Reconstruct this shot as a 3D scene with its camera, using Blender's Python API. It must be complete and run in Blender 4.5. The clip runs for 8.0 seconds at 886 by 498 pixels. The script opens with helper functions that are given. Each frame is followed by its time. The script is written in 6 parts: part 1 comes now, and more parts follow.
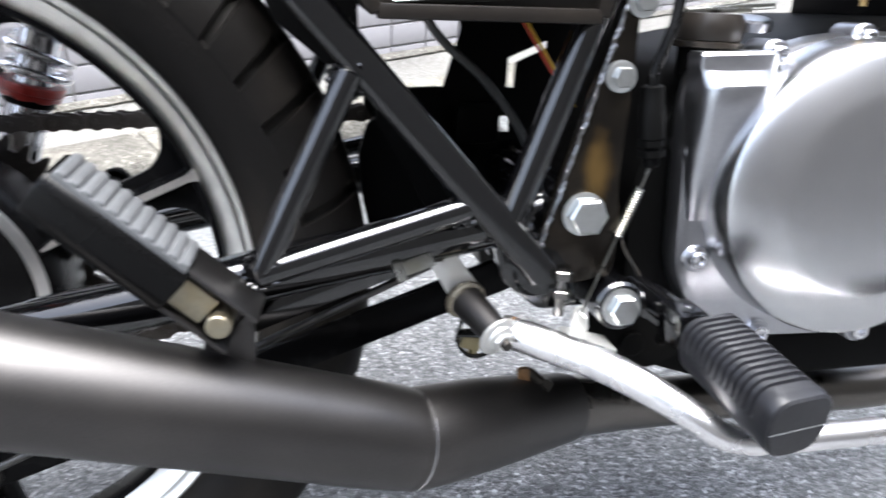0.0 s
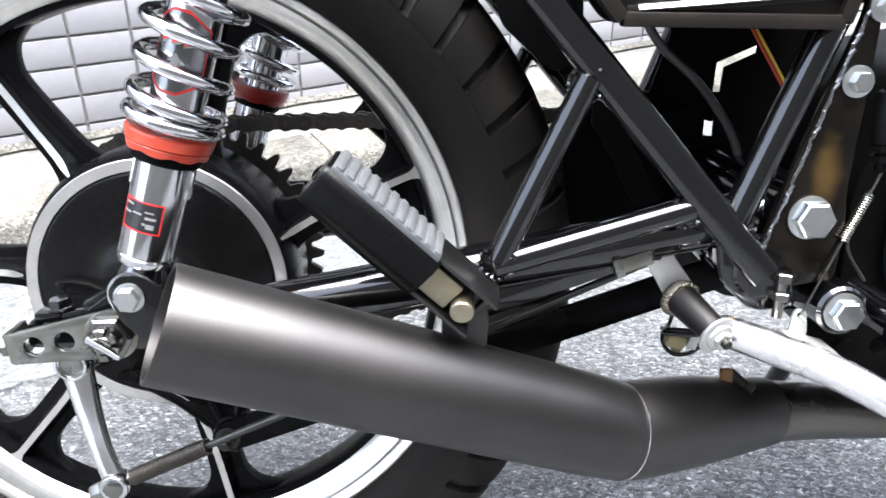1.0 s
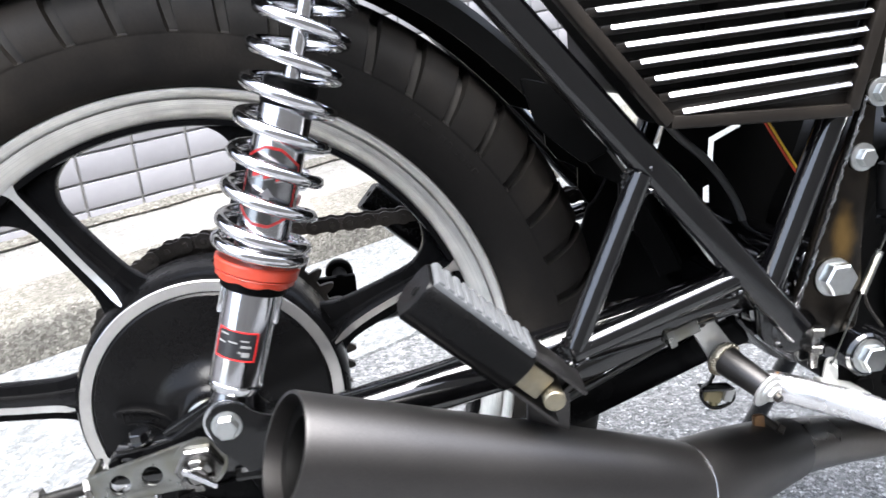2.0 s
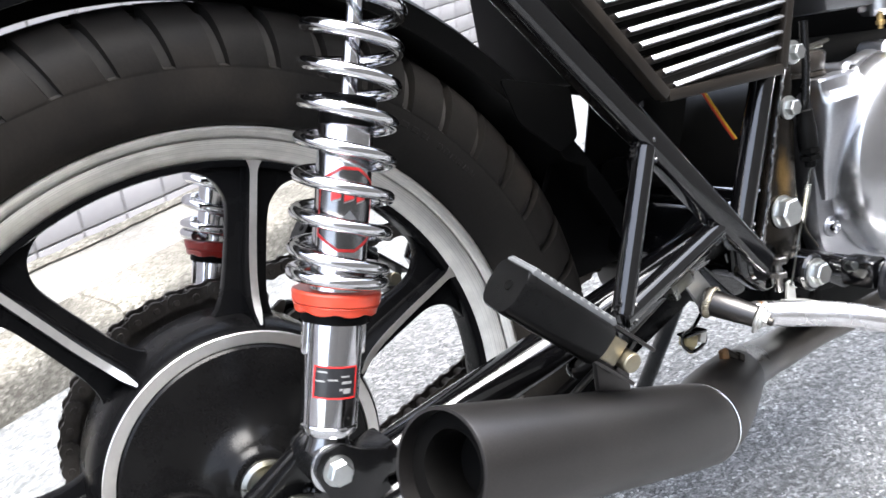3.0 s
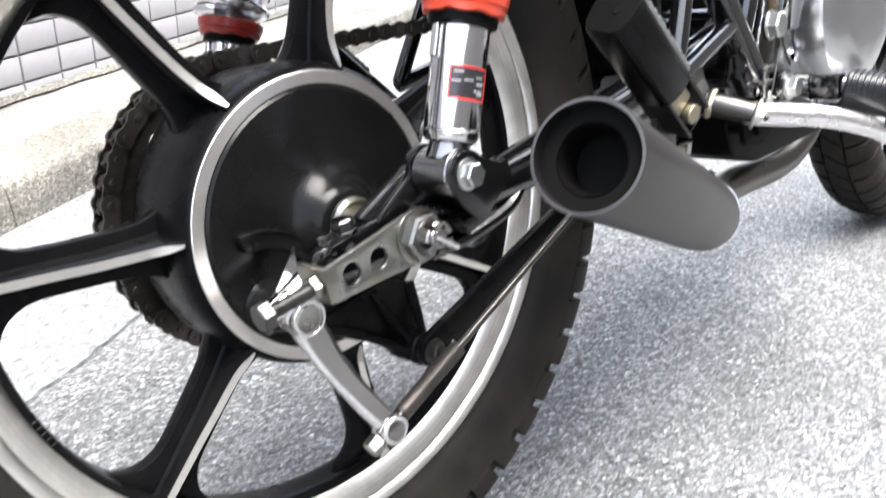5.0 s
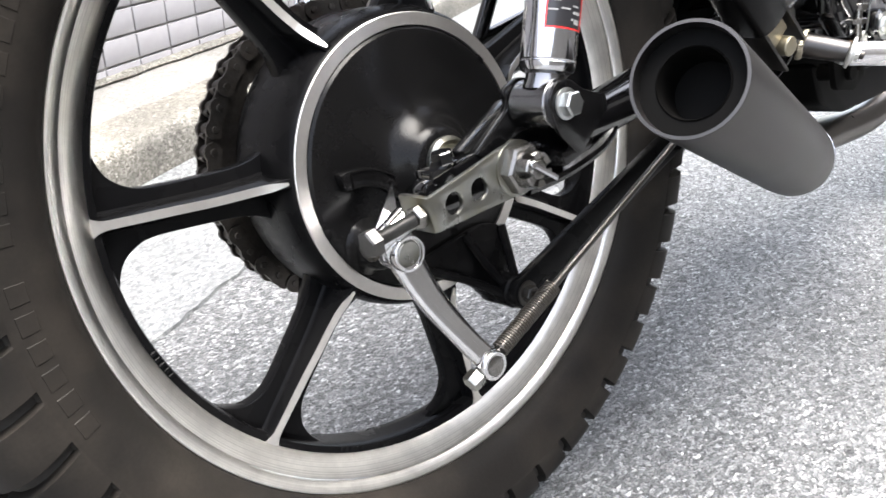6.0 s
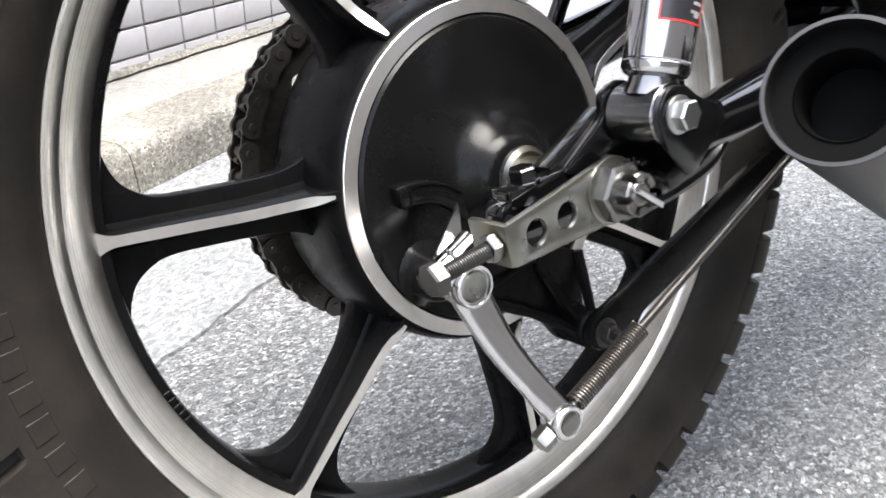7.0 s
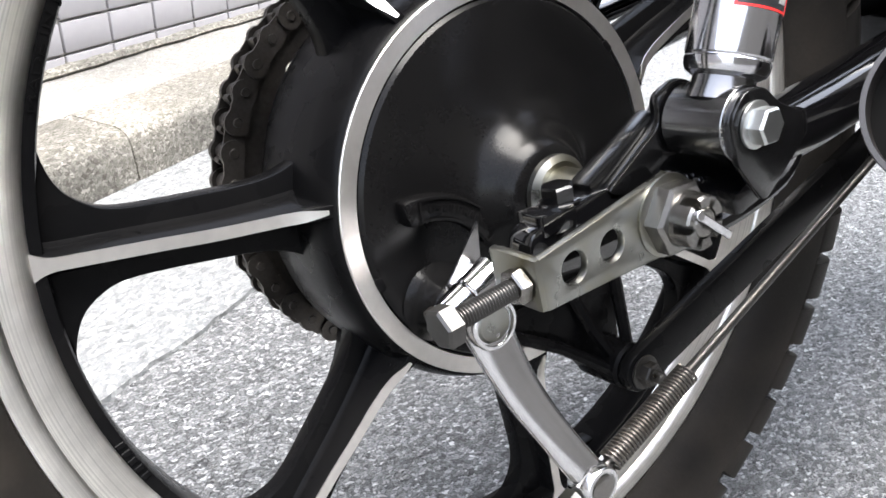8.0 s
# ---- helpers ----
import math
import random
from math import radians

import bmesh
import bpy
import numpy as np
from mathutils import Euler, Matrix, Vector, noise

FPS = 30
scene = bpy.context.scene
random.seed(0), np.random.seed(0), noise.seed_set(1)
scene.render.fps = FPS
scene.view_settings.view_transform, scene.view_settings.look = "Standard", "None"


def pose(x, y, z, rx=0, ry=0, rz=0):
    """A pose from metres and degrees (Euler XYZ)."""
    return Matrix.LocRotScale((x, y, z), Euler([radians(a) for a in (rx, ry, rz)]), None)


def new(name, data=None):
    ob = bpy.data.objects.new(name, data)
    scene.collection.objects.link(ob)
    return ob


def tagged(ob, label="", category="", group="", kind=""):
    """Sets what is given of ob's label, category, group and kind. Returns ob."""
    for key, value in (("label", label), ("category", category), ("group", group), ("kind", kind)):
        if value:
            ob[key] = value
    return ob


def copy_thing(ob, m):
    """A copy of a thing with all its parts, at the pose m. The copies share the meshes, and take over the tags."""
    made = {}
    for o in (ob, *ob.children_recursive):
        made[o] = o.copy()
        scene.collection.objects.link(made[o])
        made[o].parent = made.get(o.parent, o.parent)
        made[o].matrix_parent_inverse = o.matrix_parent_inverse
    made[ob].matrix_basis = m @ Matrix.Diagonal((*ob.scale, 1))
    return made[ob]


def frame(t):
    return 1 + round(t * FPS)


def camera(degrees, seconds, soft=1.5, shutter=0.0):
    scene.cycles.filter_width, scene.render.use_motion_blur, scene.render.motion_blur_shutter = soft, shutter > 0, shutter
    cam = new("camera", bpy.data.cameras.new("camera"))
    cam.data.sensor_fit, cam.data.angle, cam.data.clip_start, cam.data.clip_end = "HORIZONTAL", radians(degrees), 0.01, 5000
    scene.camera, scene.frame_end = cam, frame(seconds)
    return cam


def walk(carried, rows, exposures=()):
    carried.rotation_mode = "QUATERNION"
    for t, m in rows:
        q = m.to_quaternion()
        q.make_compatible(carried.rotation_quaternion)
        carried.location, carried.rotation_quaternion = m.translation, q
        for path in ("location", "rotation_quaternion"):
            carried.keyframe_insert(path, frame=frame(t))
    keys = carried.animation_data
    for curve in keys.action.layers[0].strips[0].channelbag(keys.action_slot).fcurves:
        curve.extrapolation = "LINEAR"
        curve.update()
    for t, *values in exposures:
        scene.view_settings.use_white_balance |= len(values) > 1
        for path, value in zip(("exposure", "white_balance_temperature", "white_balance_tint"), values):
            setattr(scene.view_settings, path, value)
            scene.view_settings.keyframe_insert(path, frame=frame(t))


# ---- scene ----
# All the motorcycle is laid out in its own axes: rear axle at the origin, x forward, y to its left, z up.
LEAN, PITCH, AXLE_Z = 12.19, -1.37, 0.3217
BIKE = pose(0, 0, AXLE_Z, -LEAN, PITCH)

cam = camera(58.4, 8.0, shutter=0.4)
ROWS = [
    (0, 0.2811, -0.6018, 0.2009, 72.47, 0.38, -10.19),
    (0.5, 0.2441, -0.6208, 0.2031, 73.12, 0.42, -3.11),
    (1, 0.2130, -0.6233, 0.2048, 72.87, 1.18, -1.28),
    (1.5, 0.1858, -0.6410, 0.2475, 73.65, 3.95, -3.78),
    (2, 0.1008, -0.6359, 0.2534, 75.79, 5.03, -9.79),
    (2.2, 0.0600, -0.6307, 0.2580, 74.78, 6.39, -12.87),
    (3.3, -0.1573, -0.5500, 0.2589, 76.30, 11.71, -35.83),
    (3.5, -0.1932, -0.5340, 0.2546, 76.89, 11.13, -37.31),
    (4, -0.2466, -0.4702, 0.2369, 76.92, 8.19, -43.02),
    (4.5, -0.2671, -0.4727, 0.2000, 75.94, 6.01, -44.59),
    (5, -0.3021, -0.4838, 0.1404, 71.83, 6.80, -44.61),
    (5.2, -0.3108, -0.4807, 0.1254, 71.00, 8.18, -44.39),
    (6.3, -0.3357, -0.4724, 0.1102, 71.69, 9.34, -39.61),
    (6.5, -0.3269, -0.4575, 0.1096, 71.38, 9.43, -39.04),
    (7, -0.2935, -0.3975, 0.1075, 71.73, 7.51, -37.46),
    (7.5, -0.2611, -0.3547, 0.0998, 71.17, 7.01, -36.47),
    (8, -0.2487, -0.3376, 0.1031, 70.84, 6.34, -35.94),
]
EXPOSURE, KELVIN, TINT = 2.84, 6500, 10
walk(cam, [(t, BIKE @ pose(x, y, z, rx, ry, rz)) for t, x, y, z, rx, ry, rz in ROWS], exposures=[(0.0, EXPOSURE - 0.04, KELVIN - 200, TINT), (0.5, EXPOSURE + 0.10, KELVIN - 200, TINT), (1.0, EXPOSURE + 0.19, KELVIN - 200, TINT), (2.0, EXPOSURE + 0.17, KELVIN - 150, TINT), (4.0, EXPOSURE + 0.17, KELVIN + 80, TINT), (4.5, EXPOSURE + 0.28, KELVIN + 110, TINT), (5.0, EXPOSURE + 0.29, KELVIN + 150, TINT), (6.5, EXPOSURE + 0.05, KELVIN + 220, TINT), (8.0, EXPOSURE + 0.09, KELVIN + 150, TINT)])

# ---- light: bright overcast sky over a narrow street ----
SUN_EL, SUN_AZ = radians(86), radians(165)
world = bpy.data.worlds.new("sky")
scene.world = world
world.use_nodes = True
wn = world.node_tree.nodes
sky = wn.new("ShaderNodeTexSky")
sky.sky_type = "NISHITA"
sky.sun_disc = False
sky.sun_elevation, sky.sun_rotation = SUN_EL, SUN_AZ
sky.air_density, sky.dust_density, sky.ozone_density = 1.0, 3.0, 1.0
wn["Background"].inputs["Strength"].default_value = 0.14
haze = wn.new("ShaderNodeHueSaturation")
haze.inputs["Saturation"].default_value = 0.55
world.node_tree.links.new(sky.outputs["Color"], haze.inputs["Color"])
world.node_tree.links.new(haze.outputs["Color"], wn["Background"].inputs["Color"])
sun = new("sun", bpy.data.lights.new("sun", "SUN"))
sun.data.energy, sun.data.angle, sun.data.color = 2.2, radians(50), (1.0, 0.99, 0.97)
sun_dir = Vector((math.sin(SUN_AZ) * math.cos(SUN_EL), math.cos(SUN_AZ) * math.cos(SUN_EL), math.sin(SUN_EL)))
sun.rotation_euler = (-sun_dir).to_track_quat("-Z", "Y").to_euler()


# ---- materials ----
def material(name, color, rough=0.5, metal=0.0, coat=0.0, grain=0.0, grain_size=200.0, stain=0.0, stain_size=8.0,
             bump=0.0, rough_var=0.0, specular=0.5, color2=None):
    m = bpy.data.materials.new(name)
    m.use_nodes = True
    nt = m.node_tree
    b = nt.nodes["Principled BSDF"]
    b.inputs["Metallic"].default_value = metal
    b.inputs["Coat Weight"].default_value = coat
    b.inputs["Coat Roughness"].default_value = 0.06
    b.inputs["Specular IOR Level"].default_value = specular
    tc = nt.nodes.new("ShaderNodeTexCoord")
    fine = nt.nodes.new("ShaderNodeTexNoise")
    fine.inputs["Scale"].default_value = grain_size
    fine.inputs["Detail"].default_value = 5
    broad = nt.nodes.new("ShaderNodeTexNoise")
    broad.inputs["Scale"].default_value = stain_size
    broad.inputs["Detail"].default_value = 6
    for n in (fine, broad):
        nt.links.new(tc.outputs["Object"], n.inputs["Vector"])
    other = color2 or tuple(c * 0.45 for c in color)
    mix1 = nt.nodes.new("ShaderNodeMix")
    mix1.data_type = "RGBA"
    mix1.inputs[6].default_value = (*color, 1)
    mix1.inputs[7].default_value = (*other, 1)
    ramp = nt.nodes.new("ShaderNodeMapRange")
    ramp.inputs["From Min"].default_value, ramp.inputs["From Max"].default_value = 0.45, 0.75
    ramp.inputs["To Max"].default_value = stain
    nt.links.new(broad.outputs["Fac"], ramp.inputs["Value"])
    nt.links.new(ramp.outputs["Result"], mix1.inputs[0])
    mix2 = nt.nodes.new("ShaderNodeMix")
    mix2.data_type = "RGBA"
    mix2.blend_type = "MULTIPLY"
    mix2.inputs[0].default_value = grain
    nt.links.new(mix1.outputs[2], mix2.inputs[6])
    nt.links.new(fine.outputs["Color"], mix2.inputs[7])
    g = nt.nodes.new("ShaderNodeMapRange")
    g.inputs["To Min"].default_value, g.inputs["To Max"].default_value = 0.35, 1.65
    nt.links.new(fine.outputs["Fac"], g.inputs["Value"])
    nt.links.new(g.outputs["Result"], mix2.inputs[7])
    nt.links.new(mix2.outputs[2], b.inputs["Base Color"])
    r = nt.nodes.new("ShaderNodeMapRange")
    r.inputs["To Min"].default_value, r.inputs["To Max"].default_value = max(rough - rough_var, 0.02), min(rough + rough_var, 1)
    nt.links.new(broad.outputs["Fac"], r.inputs["Value"])
    nt.links.new(r.outputs["Result"], b.inputs["Roughness"])
    if bump:
        bp = nt.nodes.new("ShaderNodeBump")
        bp.inputs["Strength"].default_value = 0.6
        bp.inputs["Distance"].default_value = bump
        nt.links.new(fine.outputs["Fac"], bp.inputs["Height"])
        nt.links.new(bp.outputs["Normal"], b.inputs["Normal"])
    return m


def ground_material(name, base, chip_light, chip_dark, chip_size, bump, broad=0.25, binder=0.4, slant=0.1):
    """Stone chips in a binder, the rarest coloured as glints, with stains at a larger scale."""
    m = bpy.data.materials.new(name)
    m.use_nodes = True
    nt = m.node_tree
    b = nt.nodes["Principled BSDF"]
    tc = nt.nodes.new("ShaderNodeTexCoord")
    warp = nt.nodes.new("ShaderNodeTexNoise")
    warp.inputs["Scale"].default_value = chip_size * 0.8
    add = nt.nodes.new("ShaderNodeMix")
    add.data_type = "VECTOR"
    add.inputs[0].default_value = 0.010
    nt.links.new(tc.outputs["Object"], warp.inputs["Vector"])
    stretch = nt.nodes.new("ShaderNodeMapping")
    stretch.inputs["Rotation"].default_value = (0, 0, 0.5)
    stretch.inputs["Scale"].default_value = (0.8, 1.35, 1.0)
    nt.links.new(tc.outputs["Object"], stretch.inputs["Vector"])
    nt.links.new(stretch.outputs["Vector"], add.inputs[4])
    nt.links.new(warp.outputs["Color"], add.inputs[5])
    vor = nt.nodes.new("ShaderNodeTexVoronoi")
    vor.inputs["Scale"].default_value = chip_size
    joint = nt.nodes.new("ShaderNodeTexVoronoi")
    joint.feature = "DISTANCE_TO_EDGE"
    joint.inputs["Scale"].default_value = chip_size
    vor2 = nt.nodes.new("ShaderNodeTexVoronoi")
    vor2.inputs["Scale"].default_value = chip_size * 2.3
    for v in (vor, vor2, joint):
        nt.links.new(add.outputs[1], v.inputs["Vector"])
    sep = nt.nodes.new("ShaderNodeSeparateColor")
    nt.links.new(vor.outputs["Color"], sep.inputs["Color"])
    ramp = nt.nodes.new("ShaderNodeValToRGB")
    e = ramp.color_ramp.elements
    e[0].position, e[0].color = 0.0, (*chip_dark, 1)
    e[1].position, e[1].color = 1.0, (*chip_light, 1)
    mid = ramp.color_ramp.elements.new(0.55)
    mid.color = (*base, 1)
    pale = ramp.color_ramp.elements.new(0.92)
    pale.color = (*chip_light, 1)
    # rarest chips: the ground's sparkle is put into their colour
    ramp.color_ramp.elements[-1].color = (*(min(1.7 * c, 0.6) for c in chip_light), 1)
    nt.links.new(sep.outputs["Red"], ramp.inputs["Fac"])
    edge = nt.nodes.new("ShaderNodeMapRange")
    edge.inputs["From Min"].default_value, edge.inputs["From Max"].default_value = 0.02, 0.13
    edge.inputs["To Min"].default_value, edge.inputs["To Max"].default_value = 1.0 - binder, 1.0
    nt.links.new(joint.outputs["Distance"], edge.inputs["Value"])
    mul = nt.nodes.new("ShaderNodeMix")
    mul.data_type, mul.blend_type = "RGBA", "MULTIPLY"
    mul.inputs[0].default_value = 1.0
    nt.links.new(ramp.outputs["Color"], mul.inputs[6])
    nt.links.new(edge.outputs["Result"], mul.inputs[7])
    big = nt.nodes.new("ShaderNodeTexNoise")
    big.inputs["Scale"].default_value = 3.5
    big.inputs["Detail"].default_value = 7
    big.inputs["Roughness"].default_value = 0.65
    nt.links.new(tc.outputs["Object"], big.inputs["Vector"])
    bigr = nt.nodes.new("ShaderNodeMapRange")
    bigr.inputs["From Min"].default_value, bigr.inputs["From Max"].default_value = 0.3, 0.7
    bigr.inputs["To Min"].default_value, bigr.inputs["To Max"].default_value = 1 - broad, 1 + broad
    nt.links.new(big.outputs["Fac"], bigr.inputs["Value"])
    mul2 = nt.nodes.new("ShaderNodeMix")
    mul2.data_type, mul2.blend_type = "RGBA", "MULTIPLY"
    mul2.inputs[0].default_value = 1.0
    nt.links.new(mul.outputs[2], mul2.inputs[6])
    nt.links.new(bigr.outputs["Result"], mul2.inputs[7])
    nt.links.new(mul2.outputs[2], b.inputs["Base Color"])
    b.inputs["Roughness"].default_value = 0.42
    h = nt.nodes.new("ShaderNodeMath")
    h.operation = "MULTIPLY_ADD"
    h.inputs[1].default_value = -0.35
    nt.links.new(vor2.outputs["Distance"], h.inputs[0])
    nt.links.new(edge.outputs["Result"], h.inputs[2])
    bp = nt.nodes.new("ShaderNodeBump")
    bp.inputs["Strength"].default_value = 0.9
    bp.inputs["Distance"].default_value = bump
    nt.links.new(h.outputs[0], bp.inputs["Height"])
    # every chip lies at its own slant
    off = nt.nodes.new("ShaderNodeVectorMath")
    off.operation = "SUBTRACT"
    off.inputs[1].default_value = (0.5, 0.5, 0.5)
    nt.links.new(vor.outputs["Color"], off.inputs[0])
    size = nt.nodes.new("ShaderNodeVectorMath")
    size.operation = "SCALE"
    size.inputs["Scale"].default_value = slant
    nt.links.new(off.outputs[0], size.inputs[0])
    total = nt.nodes.new("ShaderNodeVectorMath")
    total.operation = "ADD"
    nt.links.new(bp.outputs["Normal"], total.inputs[0])
    nt.links.new(size.outputs[0], total.inputs[1])
    unit = nt.nodes.new("ShaderNodeVectorMath")
    unit.operation = "NORMALIZE"
    nt.links.new(total.outputs[0], unit.inputs[0])
    nt.links.new(unit.outputs[0], b.inputs["Normal"])
    return m


def varied(m, low, high):
    """Lets the pieces that share a material differ a little in brightness."""
    nt = m.node_tree
    b = nt.nodes["Principled BSDF"]
    link = b.inputs["Base Color"].links[0]
    src = link.from_socket
    info = nt.nodes.new("ShaderNodeObjectInfo")
    r = nt.nodes.new("ShaderNodeMapRange")
    r.inputs["To Min"].default_value, r.inputs["To Max"].default_value = low, high
    nt.links.new(info.outputs["Random"], r.inputs["Value"])
    mul = nt.nodes.new("ShaderNodeMix")
    mul.data_type, mul.blend_type = "RGBA", "MULTIPLY"
    mul.inputs[0].default_value = 1.0
    nt.links.new(src, mul.inputs[6])
    nt.links.new(r.outputs["Result"], mul.inputs[7])
    nt.links.new(mul.outputs[2], b.inputs["Base Color"])
    return m


ASPHALT = ground_material("asphalt", (0.168, 0.172, 0.177), (0.27, 0.276, 0.282), (0.075, 0.078, 0.082), 235, 0.0030, 0.16, 0.6, 0.75)
GUTTER = ground_material("gutter_concrete", (0.120, 0.125, 0.128), (0.168, 0.174, 0.176), (0.072, 0.076, 0.079), 190, 0.0012, 0.2, 0.2, 0.35)
KERB = varied(ground_material("kerb_concrete", (0.160, 0.151, 0.128), (0.235, 0.224, 0.197), (0.06, 0.053, 0.039), 260, 0.0022, 0.5, 0.25), 0.9, 1.08)
WALK = ground_material("walk_concrete", (0.175, 0.170, 0.160), (0.235, 0.23, 0.217), (0.12, 0.116, 0.106), 240, 0.001, 0.25, 0.2)
TILE = varied(material("tile_glaze", (0.315, 0.309, 0.325), 0.4, grain=0.12, grain_size=60, stain=0.3, stain_size=5, color2=(0.265, 0.257, 0.26)), 0.93, 1.05)
MORTAR = material("mortar", (0.29, 0.283, 0.275), 0.9, grain=0.5, grain_size=400, bump=0.0006)
PLASTER = material("plaster", (0.115, 0.105, 0.092), 0.9, grain=0.3, grain_size=40, stain=0.4, stain_size=0.6)
RUBBER = material("tyre_rubber", (0.0105, 0.0095, 0.0086), 0.55, specular=0.11, grain=0.4, grain_size=420, stain=1.0, stain_size=13,
                  color2=(0.027, 0.023, 0.019), bump=0.0002, rough_var=0.12)
GLOSS = material("gloss_black_paint", (0.0018, 0.0018, 0.0021), 0.11, specular=0.5, coat=0.65, stain=0.3, stain_size=30, rough_var=0.03, grain=0.2)
SWINGBLACK = material("rough_black_paint", (0.0022, 0.0022, 0.0024), 0.2, specular=0.35, coat=0.25, grain=0.4, grain_size=260, stain=0.4, stain_size=40, rough_var=0.1, bump=0.00025)
SATIN = material("satin_black_casting", (0.003, 0.003, 0.0033), 0.27, specular=0.055, grain=0.4, grain_size=700, bump=0.00006, rough_var=0.08, stain=0.3, stain_size=22, color2=(0.010, 0.0095, 0.009))
HEATBLACK = material("heat_resistant_black", (0.070, 0.067, 0.066), 0.40, metal=1.0, specular=0.6, grain=0.25, grain_size=900, bump=0.00004, rough_var=0.06, stain=0.35, stain_size=12, color2=(0.11, 0.103, 0.098))
PIPESTEEL = material("browned_pipe_steel", (0.130, 0.121, 0.112), 0.29, metal=1.0, grain=0.25, grain_size=500, rough_var=0.06, stain=0.6, stain_size=14, color2=(0.11, 0.098, 0.086))
SOOT = material("sooty_black", (0.0022, 0.0021, 0.0020), 0.6, specular=0.05, grain=0.4, grain_size=300)
PANELBLACK = material("smooth_black_paint", (0.0034, 0.0033, 0.0034), 0.22, specular=0.125, grain=0.3, grain_size=700, rough_var=0.04, stain=0.3, stain_size=22, color2=(0.008, 0.0078, 0.0075))
BLACKPLASTIC = material("black_plastic", (0.0025, 0.0025, 0.0025), 0.45, specular=0.05, grain=0.3, grain_size=500, rough_var=0.1)
# Side cover black, with its brown-grey reflections put into the base colour.
COVERBLACK = material("brown_sheen_satin_black", (0.0095, 0.0080, 0.0068), 0.33, specular=0.22, grain=0.35, grain_size=350, stain=0.6, stain_size=30, color2=(0.020, 0.016, 0.012), rough_var=0.08)
PEGRUBBER = material("peg_rubber", (0.0030, 0.0030, 0.0031), 0.26, specular=0.11, grain=0.3, grain_size=500, bump=0.0001, rough_var=0.1)
RIDERRUBBER = material("rider_peg_rubber", (0.0105, 0.0108, 0.0128), 0.36, specular=0.3, grain=0.3, grain_size=400, bump=0.0001, rough_var=0.1, stain=0.4, stain_size=30)
BOOTRUBBER = material("brown_boot_rubber", (0.016, 0.0135, 0.0115), 0.34, specular=0.3, grain=0.3, grain_size=300, stain=0.5, stain_size=50)
RUST = material("rusty_steel", (0.16, 0.085, 0.035), 0.65, metal=0.3, grain=0.6, grain_size=300, stain=0.8, stain_size=120, color2=(0.07, 0.035, 0.018), bump=0.0003)
BUFF = material("buff_plastic", (0.30, 0.25, 0.13), 0.5, grain=0.2, grain_size=200, stain=0.5, stain_size=90, color2=(0.2, 0.15, 0.07))
CHROME = material("chrome", (0.68, 0.68, 0.70), 0.11, metal=1.0, rough_var=0.04, grain=0.05, stain=0.1, stain_size=40)
BODYCHROME = material("brushed_chrome", (0.60, 0.60, 0.62), 0.14, metal=1.0, rough_var=0.05, grain=0.12, grain_size=90, stain=0.2, stain_size=40)
DARKCHROME = material("dark_plated_steel", (0.22, 0.22, 0.225), 0.2, metal=1.0, rough_var=0.05, grain=0.1, stain=0.3, stain_size=40)
MACHINED = material("machined_aluminium", (0.68, 0.66, 0.63), 0.36, metal=1.0, grain=0.15, grain_size=250, rough_var=0.1, stain=0.25, stain_size=30, color2=(0.5, 0.47, 0.42))
POLISHED = material("polished_alloy", (0.66, 0.66, 0.67), 0.19, metal=1.0, grain=0.1, grain_size=180, rough_var=0.07, stain=0.2, stain_size=20, color2=(0.5, 0.5, 0.5))
CASTALLOY = material("clear_coated_alloy", (0.54, 0.545, 0.56), 0.26, metal=1.0, grain=0.10, grain_size=300, rough_var=0.03)
SKIRTALLOY = material("cast_alloy_skirt", (0.37, 0.375, 0.395), 0.30, metal=1.0, grain=0.15, grain_size=400, rough_var=0.04, bump=0.00004)
BOLTZINC = material("bright_zinc", (0.52, 0.535, 0.53), 0.32, metal=1.0, grain=0.15, grain_size=260, rough_var=0.08, stain=0.3, stain_size=90)
SATINCHROME = material("worn_chrome", (0.80, 0.79, 0.80), 0.27, metal=1.0, grain=0.1, grain_size=160, rough_var=0.06, stain=0.2, stain_size=30)
ZINC = material("zinc_plate", (0.27, 0.272, 0.255), 0.30, metal=1.0, grain=0.45, grain_size=180, rough_var=0.14, stain=1.0, stain_size=45, color2=(0.14, 0.128, 0.085))
NUTSTEEL = material("nut_steel", (0.21, 0.205, 0.198), 0.27, metal=1.0, grain=0.2, grain_size=300, stain=0.5, stain_size=90, color2=(0.25, 0.23, 0.2))
RODSTEEL = material("rod_steel", (0.08, 0.078, 0.075), 0.38, metal=0.9, grain=0.3, grain_size=300, stain=0.5, stain_size=60)
DULLSTEEL = material("dull_steel", (0.052, 0.048, 0.044), 0.42, metal=1.0, grain=0.4, grain_size=350, stain=0.6, stain_size=90, color2=(0.09, 0.07, 0.05))
CHAINSTEEL = varied(material("oiled_chain_steel", (0.085, 0.077, 0.07), 0.40, metal=0.85, grain=0.5, grain_size=500, stain=0.6, stain_size=120, color2=(0.06, 0.05, 0.04), rough_var=0.12), 0.75, 1.2)
OILY = material("oily_black", (0.010, 0.009, 0.008), 0.42, specular=0.35, grain=0.5, grain_size=400, stain=0.6, stain_size=40, color2=(0.035, 0.028, 0.02))
REDANO = material("red_collar", (0.50, 0.048, 0.020), 0.34, coat=0.35, grain=0.2, rough_var=0.08, stain=0.6, stain_size=60, color2=(0.30, 0.03, 0.016))
